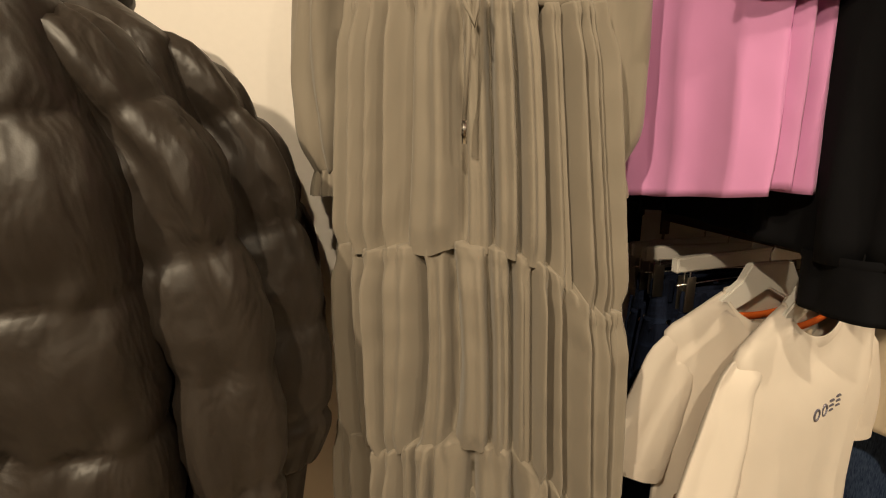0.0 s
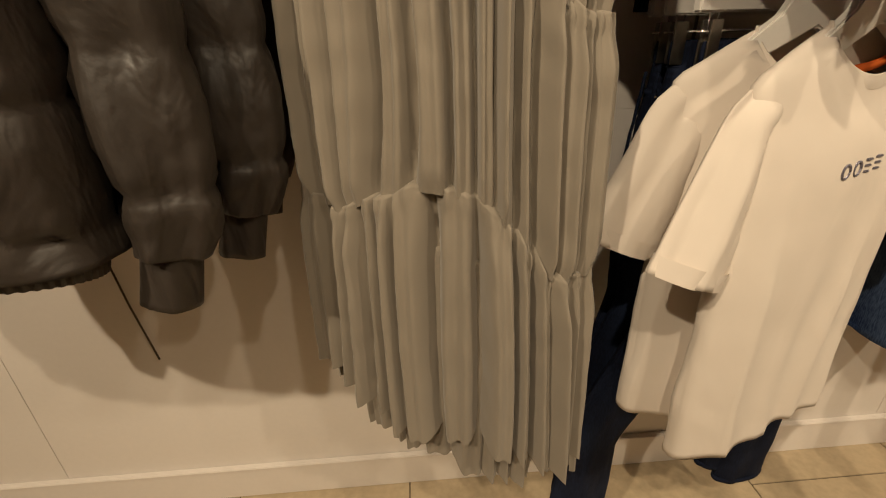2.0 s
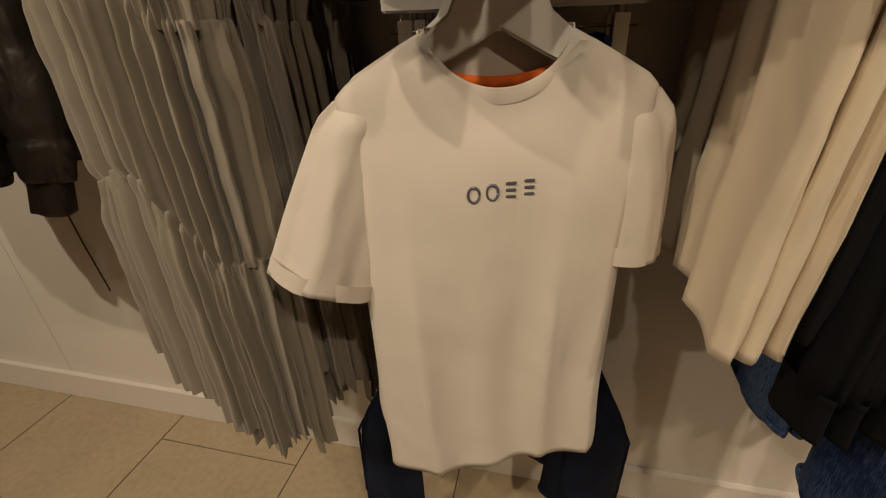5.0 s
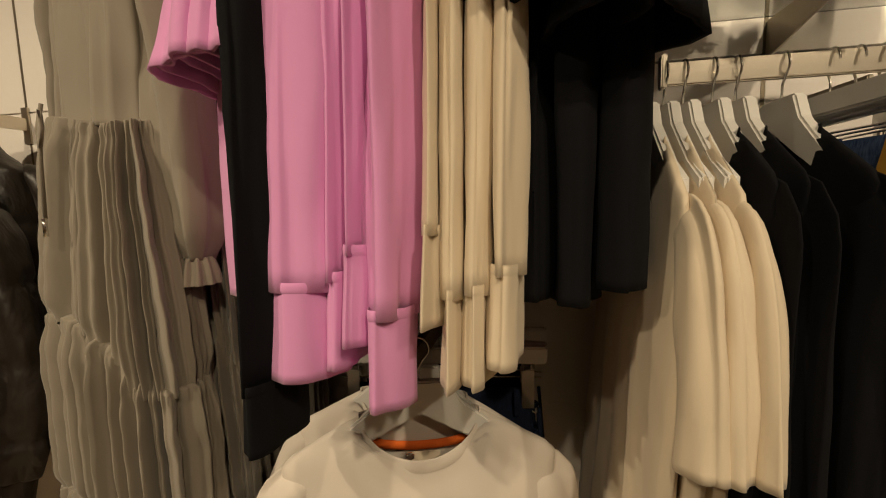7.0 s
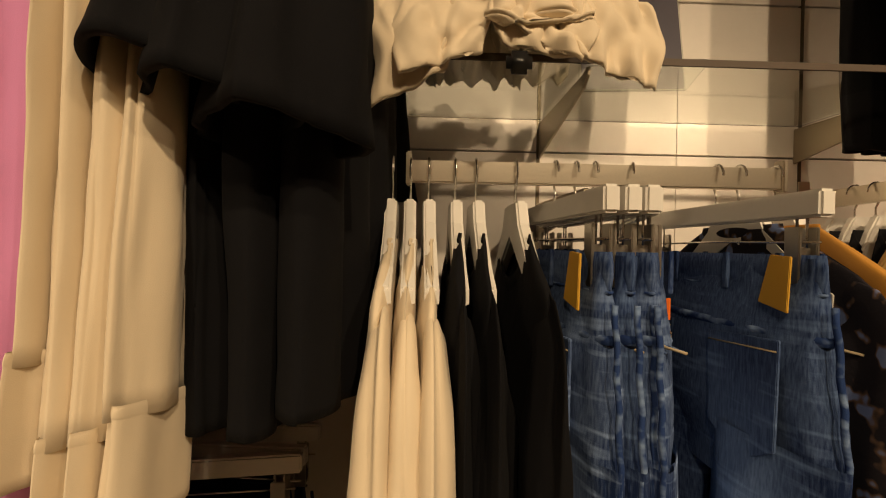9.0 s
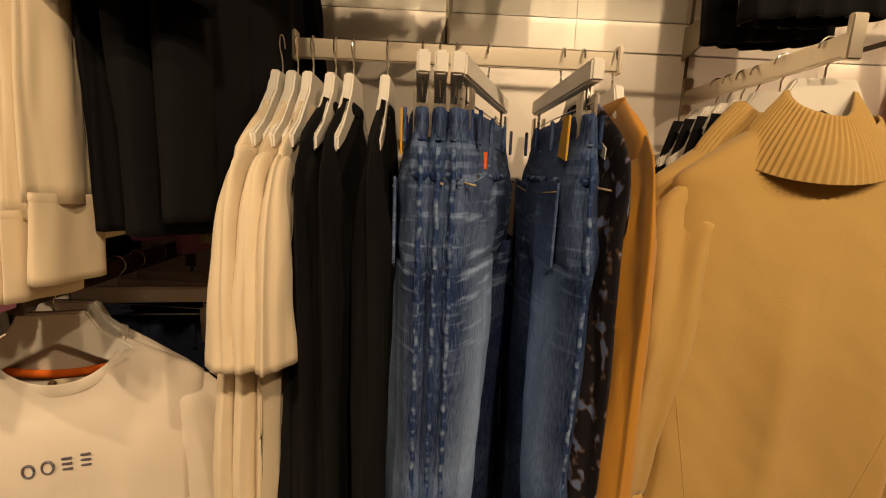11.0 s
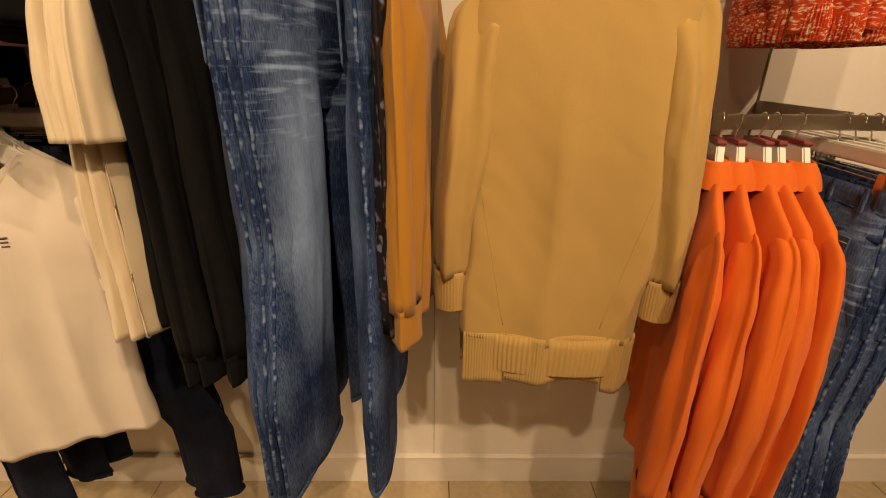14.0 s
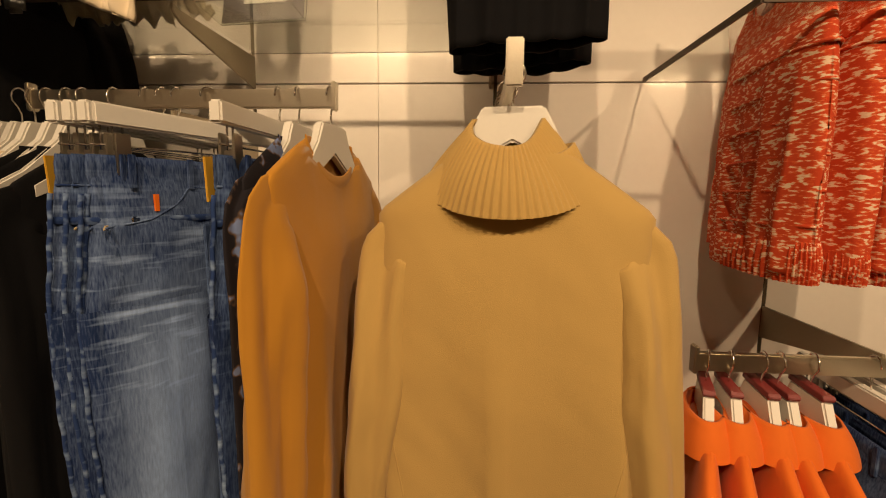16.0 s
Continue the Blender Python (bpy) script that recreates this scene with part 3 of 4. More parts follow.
face_arm(-1.20, 1.93, 0.56, 0.0, M_METAL, "steel arm holding black padded jackets")
face_arm(-0.585, 2.30, 0.46, 0.0, M_METAL, "steel arm holding long taupe dresses")
face_arm(0.03, 1.468, 0.47, 0.0, M_DARKBAR, "dark brown arm holding white T-shirts and jeans")
face_arm(1.226, 1.865, 0.43, 0.012, M_METAL, "steel arm holding roll-neck jumpers")



def shelf(x0, x1, z, reach, label):
    s = thing("glass_shelf", pose(0, 0, 0), label, "shelf", "glass shelves")
    g = part("pane", boxes((x0, x1, -reach, -0.006, z, z + 0.010), bevel=0.001), M_GLASS, s)
    g.visible_shadow = False
    part("front_edge", boxes((x0, x1, -reach - 0.003, -reach - 0.0005, z, z + 0.010)), M_DARKBAR, s, "dark green glass edge")
    return s


def shelf_bracket(s, x, z, reach):
    bm = outline([(0.0, z), (0.0, z - 0.075), (reach - 0.02, z - 0.022), (reach, z - 0.008), (reach, z + 0.006), (reach - 0.02, z)], 0.005, 0.001)
    bmesh.ops.rotate(bm, verts=bm.verts[:], matrix=Matrix.Rotation(radians(-90), 3, "Z"))
    bmesh.ops.translate(bm, verts=bm.verts[:], vec=(x, 0, 0))
    part("bracket", bm, M_BRONZE, s)


sh = shelf(0.30, 1.21, 2.012, 0.30, "clear glass wall shelf with a dark edge")
for x in (0.648, 1.205):
    shelf_bracket(sh, x, 2.008, 0.29)


def edge_on(x, z, turn=-90, y=RY):
    return pose(x, y, z, 0, 0, turn)


# ---------------------------------------------------------------- padded jackets
PUFF_SLEEVE = [(0.19, 0.03, -0.11, 0.075, 0.050), (0.255, 0.06, -0.25, 0.066, 0.050), (0.295, 0.07, -0.45, 0.062, 0.048), (0.297, 0.06, -0.67, 0.060, 0.046), (0.284, 0.05, -0.735, 0.040, 0.034)]
for k, (jx, jy, jt) in enumerate(((-1.215, -0.50, -8), (-1.17, -0.36, -6), (-1.19, -0.2, 4))):
    m = pose(jx, jy, 1.945, 0, 0, jt)
    j = top("padded_jacket", m, M_PUFF, "black quilted padded jacket hanging on a wall arm", "jacket", "padded jackets", 3 + k, width=0.245, shoulder=0.21, neck=0.10, length=0.72, depth=0.085,
            sleeve=PUFF_SLEEVE, cuff=(0.075, 0.95, 0.95, 34), collar=None, slope=0.07, arm=0.2, fold=0.004, puff=0.021, quilt=0.158, drop=0.05, n_rows=110)
    for r in range(3):
        link("collar_tube", ring_mesh(0.105, 0.062, 0.036, -0.035 + 0.032 * r, k, thick=0.010, flare=0.004, rows_n=6), M_PUFF, j)
    pb = boxes((0.085, 0.122, -0.132, -0.09, -0.60, -0.36), bevel=0.007)
    part("pocket_flap", pb, M_PUFF, j, "", True)
    link("hem_band", ring_mesh(0.225, 0.062, 0.04, -0.745, k, 70, 0.002, 0.0, 0.006), M_PUFF, j)
    link("front_zip", wire([(0, -0.108 - 0.006 * math.sin(i), -0.06 - 0.03 * i) for i in range(21)], 0.004, 6), M_BLACKP, j)
peg = thing("hang_tag_cord", pose(-1.38, -0.01, 0.86), "thin brown cord of a jacket tag against the wall", "cord")
link("cord", wire([(0, 0, 0.12), (0.02, 0, -0.1), (0.045, 0.0, -0.28)], 0.0025, 6), M_DARKBAR, peg)


# ---------------------------------------------------------------- long tiered dresses
def dress_tier(name, z_top, z_bot, w0, w1, d0, d1, seed, gathers, amp, parent, hem=0.0):
    """One gathered tier; its folds close up at the seams, so that tiers meet."""
    rows, m, n = [], 440, 34
    for i in range(n + 1):
        v = (i / n) ** 1.5
        row = []
        for j in range(m):
            a = 2 * math.pi * j / m
            c, s = math.cos(a), math.sin(a)
            w, d = w0 + (w1 - w0) * v - (0.03 if i == 0 else 0), d0 + (d1 - d0) * v - (0.03 if i == 0 else 0)
            pinch = (0.45 + 0.55 * smooth(0, 0.2, v)) * (1 if hem else 0.5 + 0.5 * (1 - smooth(0.88, 1.0, v)))
            ruffle = 0.0028 * math.exp(-((v - 0.035) / 0.03) ** 2) * (1 + math.sin(gathers * 3.2 * a + seed)) + 0.004 * math.exp(-v * 26) * math.sin(gathers * 2.1 * a)
            ph = gathers * a + 6.5 * nz(c * 1.7 + seed, s * 1.7, v * 0.5)
            f = amp * pinch * (abs(math.sin(ph / 2)) ** 0.6 * 2 - 1.25 + 0.45 * math.sin(ph * 0.37 + seed) + 0.3 * math.sin(ph * 1.9 + 1))
            x = (w + (f + ruffle) * 0.8) * math.copysign(abs(c) ** 0.85, c)
            y = (d + f + ruffle) * math.copysign(abs(s) ** 0.75, s) + 0.003 * nz(c * 9, seed, v * 8) * pinch
            zt, zb = z_top(w * c, s), z_bot(w * c, s)
            row.append((x, y, zt + (zb - zt) * v - hem * v * f))
        rows.append(row)
    return link(name, grid_mesh(name, rows), M_DRESS, parent)


def dress(m, seed, label):
    hanger(m, 0.15)
    g = thing("tiered_dress", m @ Matrix.Translation((0, 0, -0.098)), label, "dress", "taupe dresses")
    waist = lambda x, s: -0.375 - 0.02 * math.sin(12 * x)
    seam1 = lambda x, s: -0.735 + 0.012 * math.exp(-((x + 0.01) / 0.02) ** 2) - 0.10 * smooth(0.06, 0.22, x) - 0.008 * smooth(-0.02, -0.2, x) + 0.004 * math.sin(60 * x)
    seam2 = lambda x, s: seam1(x, s) - 0.335 + 0.018 * math.sin(19 * x + 1)
    hem = lambda x, s: -1.42 - 0.13 * smooth(-0.2, 0.05, x) - 0.09 * (s > 0) + 0.03 * math.sin(17 * x + 2 * s + seed)
    link("bodice", body_mesh(0.175, 0.16, 0.085, 0.40, 0.032, seed, fold=0.012, freq=16, slope=0.045, arm=0.16, drop=0.13, n_rows=44), M_DRESS, g)
    dress_tier("upper_skirt", waist, seam1, 0.178, 0.218, 0.040, 0.072, seed, 30, 0.024, g)
    dress_tier("middle_tier", lambda x, s: seam1(x, s) + 0.012, seam2, 0.223, 0.232, 0.077, 0.080, seed + 5, 33, 0.024, g)
    dress_tier("lower_tier", lambda x, s: seam2(x, s) + 0.012, hem, 0.237, 0.250, 0.085, 0.088, seed + 9, 31, 0.024, g, 0.4)
    dress_tier("lining", lambda x, s: seam2(x, s) - 0.10, lambda x, s: -1.60 - 0.07 * smooth(-0.1, 0.2, x), 0.19, 0.17, 0.06, 0.06, seed + 2, 22, 0.012, g, 0.6)
    for s in (-1, 1):
        path = [(s * 0.155, 0.02, -0.09, 0.065, 0.035), (s * (0.215 - 0.02 * s), 0.04, -0.25, 0.058, 0.038), (s * (0.235 - 0.035 * s), 0.05, -0.45, 0.056, 0.044), (s * (0.235 - 0.035 * s), 0.05, -0.565, 0.052, 0.042), (s * (0.235 - 0.035 * s), 0.05, -0.62, 0.024, 0.022)]
        sl = link("sleeve", sleeve_mesh(path, seed + s, fold=0.010), M_DRESS, g)
        link("frilled_cuff", ring_mesh(0.026, 0.023, 0.045, -0.66, seed, 11, 0.004, 0.012, 0.002, x0=s * (0.235 - 0.035 * s), y0=0.05, around=110), M_DRESS, sl)
    link("waist_tie", wire([(0.02, -0.085, -0.36), (0.012, -0.092, -0.40), (0.026, -0.094, -0.43), (0.03, -0.09, -0.40), (0.018, -0.088, -0.37), (0.018, -0.094, -0.45), (0.012, -0.096, -0.545)], 0.0035, 6), M_DRESS, g)
    link("tie_tip", wire([(0.012, -0.097, -0.545), (0.012, -0.097, -0.575)], 0.0042, 6), M_CHROME, g)
    return g


dress(pose(-0.56, -0.345, 2.305, 0, 0, -24), 2, "long taupe chiffon dress with gathered tiers and drawstring waist")
dress(pose(-0.53, -0.22, 2.30, 0, 0, -12), 7, "long taupe chiffon dress hanging behind another")
dress(pose(-0.52, -0.11, 2.30, 0, 0, -4), 4, "long taupe chiffon dress hanging close to the wall")

# ---------------------------------------------------------------- high rail: pink, cream and black tops
SHORT = [(0.18, 0, -0.10, 0.070, 0.026), (0.208, 0, -0.18, 0.068, 0.028), (0.226, -0.008, -0.27, 0.070, 0.036), (0.240, -0.02, -0.375, 0.074, 0.046)]


def long_sleeve(depth, end, reach=0.245, wide=0.055, lean=0.0, out=0.0):
    reach -= 0.045
    return [(0.175, 0, -0.10, 0.070, 0.024), (reach - 0.01, lean * 0.15, -0.22, wide * 1.15, depth * 1.05), (reach + out * 0.4, lean * 0.5, -0.42, wide, depth), (reach + 0.005 + out, lean, end, wide * 0.92, depth)]


for k, x in enumerate((-0.272, -0.236, -0.192)):
    top("t_shirt", edge_on(x, ZU - 0.012, -66 - 3 * k), M_PINK, "pink cotton T-shirt hanging on the high rail", "T-shirt", "pink T-shirts", 11 + k, width=0.225, shoulder=0.2, length=0.655, depth=0.022, sleeve=SHORT, fold=0.008)
top("sweatshirt", edge_on(-0.098, ZU, -90), M_BLACK, "black sweatshirt hanging among pink tops", "sweatshirt", "sweatshirts", 15, width=0.25, shoulder=0.2, length=0.74, depth=0.016, sleeve=long_sleeve(0.020, -0.75, 0.285, 0.064, -0.004, 0.015), cuff=(0.07, 1.0, 1.0, 0))
for k, (x, d, e, rc, tn) in enumerate(((-0.034, 0.040, -0.640, 0.272, -94), (-0.005, 0.013, -0.63, 0.255, -90), (0.020, 0.012, -0.60, 0.265, -90), (0.066, 0.023, -0.668, 0.270, -93))):
    top("sweatshirt", edge_on(x, ZU, tn), M_PINK, "pink sweatshirt with long ribbed cuffs on the high rail", "sweatshirt", "sweatshirts", 21 + k, width=0.20, shoulder=0.2, length=0.66, depth=0.013, sleeve=long_sleeve(d, e, rc, 0.058, -0.010, 0.012), cuff=(0.10, 1.0, 1.0, 0), fold=0.006)
for k, (x, d, e) in enumerate(((0.106, 0.010, -0.580), (0.127, 0.012, -0.645), (0.153, 0.014, -0.640), (0.181, 0.016, -0.620))):
    top("sweatshirt", edge_on(x, ZU, -90), M_CREAM, "cream sweatshirt with ribbed cuffs on the high rail", "sweatshirt", "sweatshirts", 31 + k, width=0.20, shoulder=0.2, length=0.66, depth=0.012, sleeve=long_sleeve(d, e, 0.265, 0.060, -0.008, 0.015), cuff=(0.095, 1.02, 1.0, 0), fold=0.005)
for k, x in enumerate((0.203, 0.256, 0.316)):
    top("t_shirt", edge_on(x, ZU, -90 - 2 * k), M_BLACK, "black boxy T-shirt hanging on the high rail", "T-shirt", "black T-shirts", 41 + k, width=0.235, shoulder=0.205, length=0.65 + 0.012 * (k % 2), depth=0.034, fold=0.012,
        sleeve=[(0.185, 0, -0.10, 0.075, 0.028), (0.208, 0, -0.17, 0.072, 0.030), (0.232, -0.006, -0.25, 0.076, 0.044), (0.250, -0.014, -0.345 - 0.02 * k, 0.080, 0.060)])


# ---------------------------------------------------------------- white T-shirts and navy jeans on the low arm
def white_tee(m, seed, turn_up):
    left = [(-0.180, 0, -0.120, 0.060, 0.020), (-0.206, -0.004, -0.19, 0.066, 0.026), (-0.238, -0.008, -0.27, 0.072, 0.028), (-0.264, -0.012, -0.335, 0.076, 0.030)]
    right = [(0.178, 0, -0.120, 0.060, 0.020), (0.190, 0, -0.19, 0.056, 0.027), (0.196, 0, -0.25, 0.054, 0.030), (0.200, 0, -0.318, 0.054, 0.030)]
    g = top("t_shirt", m, M_WHITE, "off-white cotton T-shirt with a small beaded chest print", "T-shirt", "white T-shirts", seed, width=0.195, shoulder=0.205, neck=0.092, length=0.73, depth=0.045, slope=0.05, arm=0.22, fold=0.010, freq=7, drop=0.068, off=0.112)
    for s, path in ((-1, left), (1, right)):
        sl = link("sleeve", sleeve_mesh(path, seed + s, fold=0.005), M_WHITE, g)
        e = path[-1]
        d = Vector((path[-1][0] - path[-2][0], 0, path[-1][2] - path[-2][2])).normalized()
        band = [[(x, y, z, w, q) for x, y, z, w, q in ((e[0] - d.x * k, e[1], e[2] - d.z * k, e[3] * 1.02, e[4] * 1.04) for k in (0.030, 0.028, 0.014, 0.0))]]
        link("turned_hem", sleeve_mesh(band[0], seed + s, rows_n=8, fold=0.002, hem=False), M_WHITE, sl)
    body = next(o for o in g.children if o.name.startswith("body"))
    # neck tape and label, inside the back of the neck
    tape = []
    for i in range(21):
        a = radians(8 + 164 * i / 20)
        tape.append((0.083 * math.cos(a), 0.017 * math.sin(a) + 0.001, -0.030 - 0.030 * math.sin(a)))
    rows = [[(x, y - 0.001, z + 0.007), (x, y + 0.001, z + 0.007), (x, y + 0.001, z - 0.007), (x, y - 0.001, z - 0.007)] for x, y, z in tape]
    link("neck_tape", grid_mesh("neck_tape", rows, True), M_TAPE, g, "orange neck tape")
    part("size_label", boxes((-0.022, 0.030, 0.010, 0.012, -0.092, -0.066), bevel=0.0008), M_CREAM, g, "small cream woven label")
    tagp = part("tag_stud", boxes((-0.022, -0.010, 0.002, 0.009, -0.076, -0.064), bevel=0.003), M_CHROME, g, "round steel tag stud")
    # four plain marks for the chest print, two upright ovals and two slanted bars
    for i in range(4):
        x, z = -0.036 + 0.0245 * i, -0.190 + 0.002 * i
        y = face_y(body, x, z)
        if i < 2:
            ring = [(x + 0.0075 * math.cos(q), y, z + 0.0105 * math.sin(q)) for q in [2 * math.pi * k / 16 for k in range(17)]]
            link("print_mark", wire(ring, 0.0020, 6), M_PRINT, g, "grey beaded print mark")
        else:
            bars = boxes(*((x - 0.007, x + 0.007, y - 0.002, y + 0.002, z + h - 0.002, z + h + 0.002) for h in (-0.009, 0.0, 0.009)), bevel=0.001)
            part("print_mark", bars, M_PRINT, g, "grey beaded print mark")
    return g


white_tee(pose(0.035, -0.415, 1.474, 0, 0, 16), 51, True)
white_tee(pose(0.005, -0.345, 1.471, 0, 0, 2), 54, False)
for k, (y, tn) in enumerate(((-0.27, 8), (-0.21, -4), (-0.14, 3))):
    jeans(pose(0.035, y, 1.471, 0, 0, tn), M_NAVY, "dark navy jeans clipped to a bar hanger behind T-shirts", 61 + k, "navy jeans", 0.180, 1.12 - 0.03 * k, 0.075, None, 0.34 - 0.08 * k, sway=0.02)

# ---------------------------------------------------------------- lower wall rail, from cream to mustard
CREAM_SLEEVE = [(0.175, 0, -0.10, 0.068, 0.018), (0.205, 0, -0.17, 0.062, 0.016), (0.222, 0, -0.26, 0.064, 0.019), (0.226, 0, -0.347, 0.068, 0.022)]
for k, x in enumerate((0.362, 0.388, 0.414)):
    top("t_shirt_dress", edge_on(x, ZA, -88), M_CREAM, "cream cotton T-shirt dress hanging on the rail", "dress", "cream tops", 71 + k, width=0.235, shoulder=0.2, neck=0.10, length=0.735, depth=0.022, sleeve=CREAM_SLEEVE, fold=0.012, tilt=0.05, off=0.120, slope=0.06)
for k, x in enumerate((0.452, 0.482, 0.540)):
    top("jumper", edge_on(x, ZA, -90), M_BLACK, "black long-sleeved jumper hanging on the rail", "jumper", "black jumpers", 81 + k, width=0.215, shoulder=0.2, length=0.74, depth=0.020, sleeve=long_sleeve(0.022, -0.80, 0.225, 0.058), cuff=(0.06, 1.0, 1.0, 0), fold=0.008, off=0.112, neck=0.095, tilt=0.05 if k < 2 else 0.02)
for k, (x, tn, mt) in enumerate(((0.598, 92, M_BLUE), (0.628, 90, M_INDIGO), (0.656, 88, M_BLUE), (0.712, 72, M_BLUE))):
    jeans(edge_on(x, ZA, tn), mt, "washed blue jeans with worn seams on a clip hanger", 91 + k, "blue jeans", 0.205, 1.12, 0.132, -0.86 if k in (0, 3) else None, 0.07)
jeans(edge_on(0.838, ZA, 89), M_INDIGO, "mid-blue jeans with a yellow patch on a clip hanger", 97, "blue jeans", 0.205, 1.10, 0.132, -0.86, 0.06)
top("blouse", edge_on(0.872, ZA, 90), M_FLORAL, "dark floral long-sleeved blouse hanging on the rail", "blouse", "", 101, width=0.21, shoulder=0.2, length=0.72, depth=0.016, sleeve=long_sleeve(0.018, -0.76, 0.225, 0.055), fold=0.006)
top("jumper", edge_on(0.928, ZA, 83), M_MUST, "mustard fine-knit jumper hanging at the rail's end", "jumper", "", 103, width=0.21, shoulder=0.2, neck=0.09, length=0.78, depth=0.024, hang=0.72, sleeve=long_sleeve(0.024, -0.70, 0.245, 0.062), cuff=(0.075, 1.0, 1.0, 44), fold=0.009)


# ---------------------------------------------------------------- roll-neck jumpers on the arm
def roll_neck(m, material, seed, label):
    hanger(m, 0.115)
    g = thing("roll_neck_jumper", m @ Matrix.Translation((0, 0, -0.132)), label, "jumper", "roll-neck jumpers")
    link("body", body_mesh(0.200, 0.206, 0.090, 0.815, 0.050, seed, fold=0.017, freq=4.5, slope=0.072, arm=0.2, drop=0.0, flare=0.004, top_d=0.85, n_rows=64, around=140), material, g)
    for s in (-1, 1):
        path = [(s * 0.182, 0, -0.140, 0.056, 0.030), (s * 0.196, -0.006, -0.24, 0.052, 0.036), (s * 0.203, -0.014, -0.37, 0.052, 0.040), (s * 0.226, -0.010, -0.52, 0.043, 0.036), (s * 0.232, -0.006, -0.665, 0.037, 0.032)]
        sl = link("sleeve", sleeve_mesh(path, seed + s, fold=0.008), material, g)
        link("cuff", ring_mesh(0.0365, 0.031, 0.096, -0.752, seed, 32, 0.0006, 0.0, 0.0008, x0=s * 0.233, y0=-0.006), material, sl)
        # slanted seam from the armpit to the hem
        body = next(o for o in g.children if o.name.startswith("body"))
        sp = [(s * (0.185 - 0.075 * i / 20), 0, -0.40 - 0.38 * i / 20) for i in range(21)]
        link("slant_seam", wire([(x, face_y(body, x, z) + 0.0004, z) for x, _, z in sp], 0.0013, 5), material, g)
    body = next(o for o in g.children if o.name.startswith("body"))
    xs = [-0.195 + 0.39 * k / 30 for k in range(31)]
    ys = [face_y(body, x, -0.79) for x in xs]
    for x0, x1, zb in ((-0.200, -0.104, -0.945), (-0.100, 0.128, -0.930), (0.132, 0.200, -0.950)):
        # ribbed hem in three lengths, parted by two slits
        n = int((x1 - x0) / 0.0013)
        rows = []
        for i in range(10):
            u = i / 9
            row = [(x0 + (x1 - x0) * j / n, float(np.interp(x0 + (x1 - x0) * j / n, xs, ys)) - 0.0010 + 0.0006 * math.sin((x0 + (x1 - x0) * j / n) * 2 * math.pi / 0.0065), -0.802 + (zb + 0.802) * u + 0.004 * math.sin(30 * (x0 + (x1 - x0) * j / n)) * u) for j in range(n + 1)]
            rows.append(row + [(x, y + 0.006, z) for x, y, z in row][::-1])
        link("ribbed_hem", grid_mesh("ribbed_hem", rows, True), material, g)
    link("hem_back", ring_mesh(0.196, 0.050, 0.10, -0.905, seed, 100, 0.0013, 0.0, 0.003, rows_n=4), material, g)
    link("neck_rib", ring_mesh(0.088, 0.044, 0.070, -0.050, seed, 62, 0.0018, 0.030, 0.003, drop=0.030, y0=-0.002, flare_y=0.008), material, g)
    link("rolled_collar", ring_mesh(0.058, 0.042, 0.100, -0.046, seed, 66, 0.0018, 0.070, 0.005, drop=0.044, rows_n=16, y0=-0.008, x0=-0.006, wave=0.010, flare_y=0.014), material, g)
    return g


for k, y in enumerate((-0.12, -0.16, -0.20, -0.24)):
    top("jumper", pose(1.226, y, 1.868, 0, 0, 3 * k - 4), M_BLACK, "black jumper hanging behind roll-neck jumpers", "jumper", "black jumpers", 111 + k, width=0.17, shoulder=0.13, length=0.72, depth=0.014, sleeve=long_sleeve(0.018, -0.70, 0.20, 0.045), slope=0.16)
roll_neck(pose(1.226, -0.30, 1.874, 0, 0, -2), M_CAMEL, 121, "camel roll-neck jumper hanging behind another")
roll_neck(pose(1.230, -0.385, 1.879, 0, 0, -6), M_CAMEL, 124, "long camel roll-neck jumper with ribbed collar and hem")
for k, y in enumerate((-0.20, -0.31)):
    t = top("t_shirt", pose(1.25, y, 2.64, 0, 0, -3 + 4 * k), M_BLACK, "black T-shirt hanging high on a wall arm", "T-shirt", "black T-shirts", 131 + k, width=0.125, shoulder=0.125, length=0.62, depth=0.03, fold=0.012)
face_arm(1.25, 2.632, 0.36, 0.0, M_METAL, "steel high arm holding black T-shirts")

# ---------------------------------------------------------------- knitted vests and orange jackets
for k, (x, tn) in enumerate(((1.665, -98), (1.725, -96), (1.78, -99), (1.85, -97))):
    v = top("knitted_vest", edge_on(x, 2.15, tn, -0.30) @ Matrix.Translation((-0.05, 0, 0)), M_VEST, "orange-red and white marl knitted vest", "vest", "knitted vests", 141 + k, width=0.165, shoulder=0.15, neck=0.08, length=0.47, depth=0.036, fold=0.010, slope=0.05, arm=0.2)
    for r in range(6):
        link("knit_ridge", ring_mesh(0.163, 0.037, 0.006, -0.16 - 0.05 * r, k, thick=0.003, rows_n=4), M_VEST, v)
    link("ribbed_hem", ring_mesh(0.162, 0.038, 0.06, -0.49, k, 60, 0.003, 0.004, 0.004), M_VEST, v)
JACKET_SLEEVE = [(0.165, 0, -0.12, 0.062, 0.022), (0.205, -0.004, -0.22, 0.070, 0.024), (0.240, -0.012, -0.44, 0.070, 0.028), (0.235, -0.020, -0.72, 0.062, 0.026)]
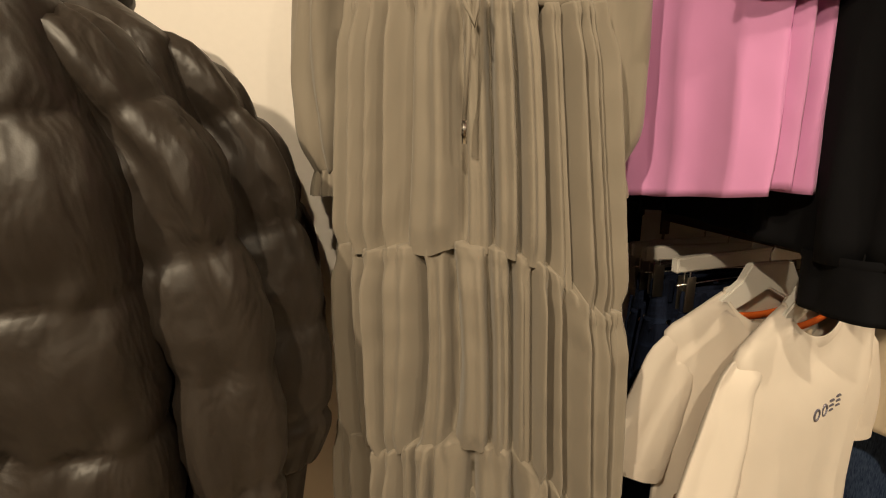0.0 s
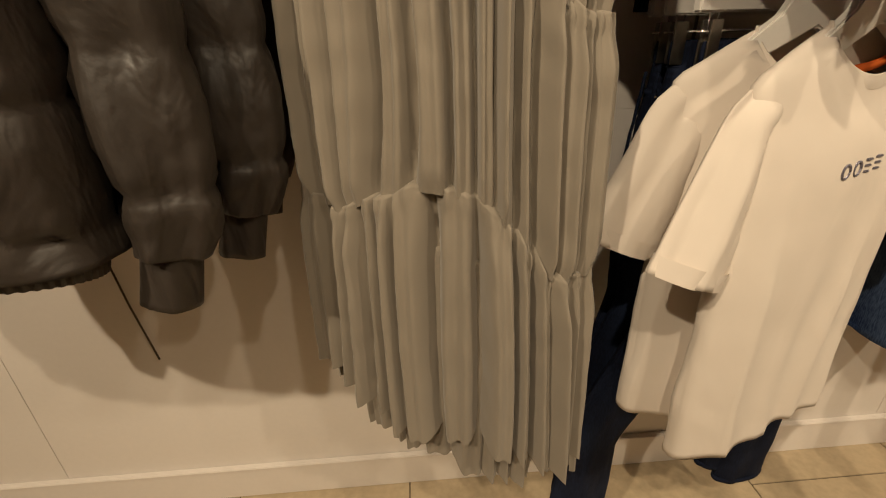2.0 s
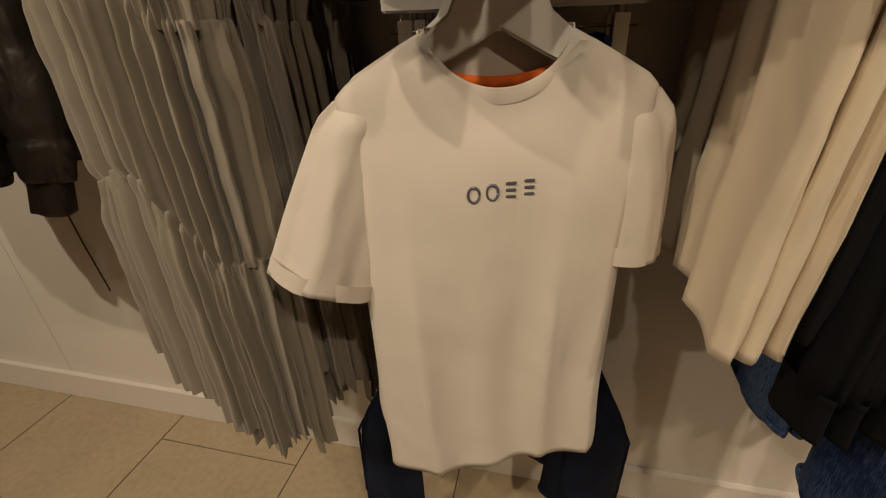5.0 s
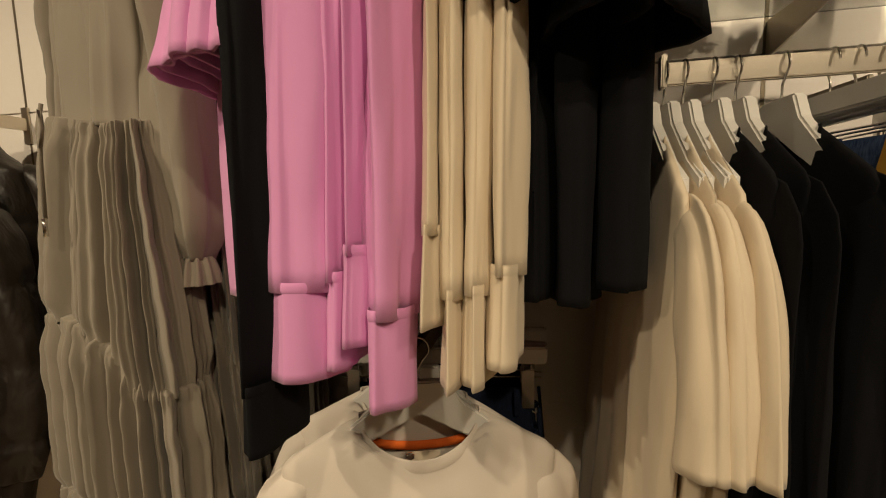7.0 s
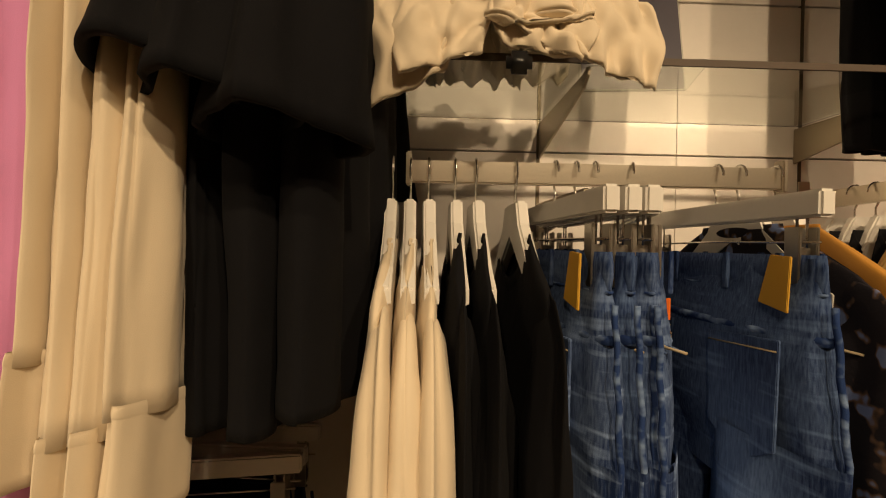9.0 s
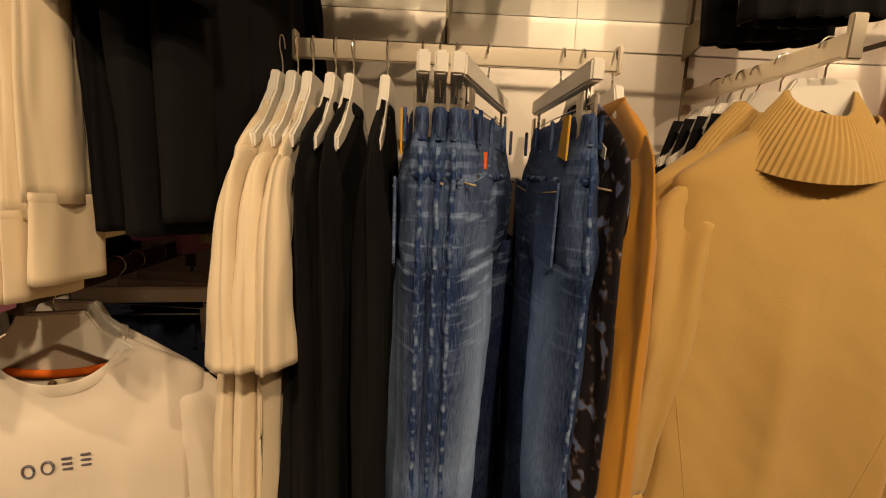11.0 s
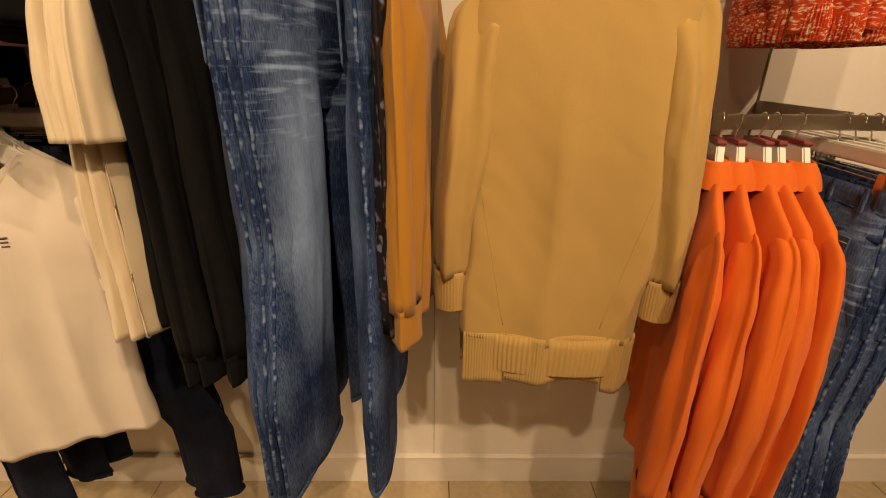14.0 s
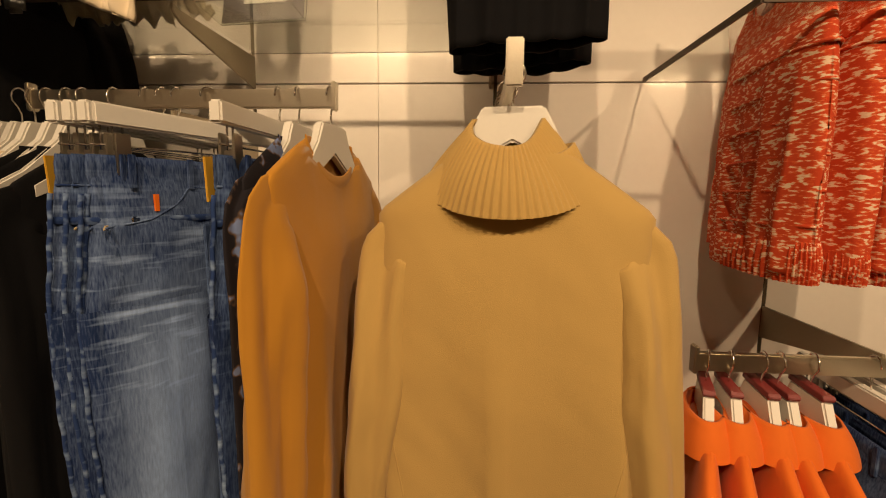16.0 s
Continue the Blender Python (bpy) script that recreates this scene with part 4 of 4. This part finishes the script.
for k, (x, tn) in enumerate(((1.575, -110), (1.612, -103), (1.665, -99), (1.692, -96), (1.745, -97))):
    m = edge_on(x, ZB, tn, -0.31)
    j = top("overshirt", m, M_ORANGE, "bright orange cotton twill overshirt with collar", "jacket", "orange overshirts", 151 + k, width=0.225, shoulder=0.205, neck=0.075, length=0.87, depth=0.034, sleeve=JACKET_SLEEVE, cuff=(0.06, 1.0, 1.0, 0), collar=None, fold=0.016, slope=0.075, off=0.115, flare=0.02, hang=0.42)
    link("collar", ring_mesh(0.074, 0.030, 0.055, -0.030, k, thick=0.004, flare=0.026, rows_n=8), M_ORANGE, j)
    tg = thing("swing_tag", m, "folded maroon card tag on a hanger", "tag", "card tags")
    part("card", outline([(-0.050, -0.050), (0.046, -0.050), (0.050, -0.055), (0.046, -0.0605), (-0.050, -0.0605)], 0.018, 0.001), M_MAROON, tg)
for k, x in enumerate((1.84, 1.875, 1.91, 1.95)):
    jeans(edge_on(x, ZB, 84, -0.31), M_INDIGO if k % 2 else M_BLUE, "pale blue jeans hanging beside orange overshirts", 161 + k, "blue jeans", 0.2, 1.02, 0.11)
shb = shelf(1.547, 2.46, 1.944, 0.42, "clear glass shelf above the orange overshirts")
part("side_edge", boxes((1.544, 1.5465, -0.42, -0.006, 1.944, 1.954)), M_DARKBAR, shb, "dark glass edge")


# ---------------------------------------------------------------- things on the glass shelf
cl = thing("folded_trousers", pose(0.5, -0.27, 2.022), "crumpled cream cotton trousers draped over the glass shelf", "trousers")


def crumpled_fold(x0, skew, width, back, front, low, seed):
    """A strip of cloth that runs over the shelf and hangs from its edge, creased across and along."""
    n, m = 46, 30
    line = [(0.10, 0.012), (0.06, back), (-0.02, back + 0.02), (front + 0.03, back * 0.7 + 0.012), (front, 0.0), (front - 0.006, low)]
    rows = []
    for i in range(n + 1):
        u = i / n * (len(line) - 1)
        y, z = (float(np.interp(u, range(len(line)), [p[k] for p in line])) for k in (0, 1))
        row = []
        for j in range(m + 1):
            v = j / m - 0.5
            w = width * (1 - 0.25 * abs(math.sin(u * 1.3 + seed)))
            a, b = v * 4.2 + u * 1.1 + seed, v * 2.1 - u * 1.9 + seed * 2
            crease = abs(math.sin(a + 2.2 * nz(v * 3, u * 0.9, seed))) + 0.7 * abs(math.sin(b + 2.6 * nz(u * 1.1, v * 4, seed + 9)))
            lift = 0.020 * (crease - 0.8) + 0.012 * nz(v * 6, u * 2.2, seed + 4)
            row.append((x0 + skew * u / 5 + w * v + 0.012 * nz(u * 1.5, seed, 2), y - 0.7 * lift * smooth(2, 4, u), z + lift * (1 - smooth(3, 4.2, u)) + 0.05 * v * math.sin(seed * 1.7) * smooth(2.5, 5, u)))
        rows.append(row + [(x, y + 0.004, z - 0.004) for x, y, z in row][::-1])
    link("fold", grid_mesh("fold", rows, True), M_CREAM, cl)


for q, (x0, skew, width, back, front, low) in enumerate(((-0.125, 0.02, 0.12, 0.060, -0.125, -0.085), (-0.055, -0.02, 0.13, 0.080, -0.135, -0.060), (0.015, 0.04, 0.14, 0.090, -0.140, -0.045), (0.065, -0.02, 0.12, 0.075, -0.150, -0.035), (0.105, 0.03, 0.12, 0.060, -0.145, -0.070), (-0.01, 0.06, 0.13, 0.100, -0.155, -0.015))):
    crumpled_fold(x0, skew, width, back, front, low, 3.1 * q + 1)
part("button", boxes((0.0, 0.03, -0.175, -0.160, -0.082, -0.056), bevel=0.006), M_BLACKP, cl, "black plastic button", True)
sg = thing("sign_holder", pose(0.76, -0.19, 2.0225, -12, 0, -6), "clear stand holding a dark purple leaflet", "sign")
part("leaflet", boxes((-0.085, 0.085, -0.001, 0.001, 0.004, 0.24)), M_CARD, sg, "dark purple leaflet with white print")
pl = part("stand", boxes((-0.089, 0.089, 0.0025, 0.0055, 0.0, 0.245), (-0.089, 0.089, -0.07, 0.002, -0.001, 0.002), bevel=0.0008), M_GLASS, sg)
pl.visible_shadow = False


def words(text, size, x, z, parent):
    c = bpy.data.curves.new("words", "FONT")
    c.body, c.size, c.extrude = text, size, 0.0003
    ob = new("text_tmp", c)
    dg = bpy.context.evaluated_depsgraph_get()
    me = bpy.data.meshes.new_from_object(ob.evaluated_get(dg))
    bpy.data.objects.remove(ob)
    o = link("printed_words", me, M_INK, parent, "", False)
    o.matrix_local = pose(x, -0.0018, z, 90, 0, 0)


words("apply today or visit", 0.017, -0.075, 0.062, sg)
part("printed_line", boxes((-0.04, 0.05, -0.0022, -0.0012, 0.040, 0.050)), M_INK, sg)
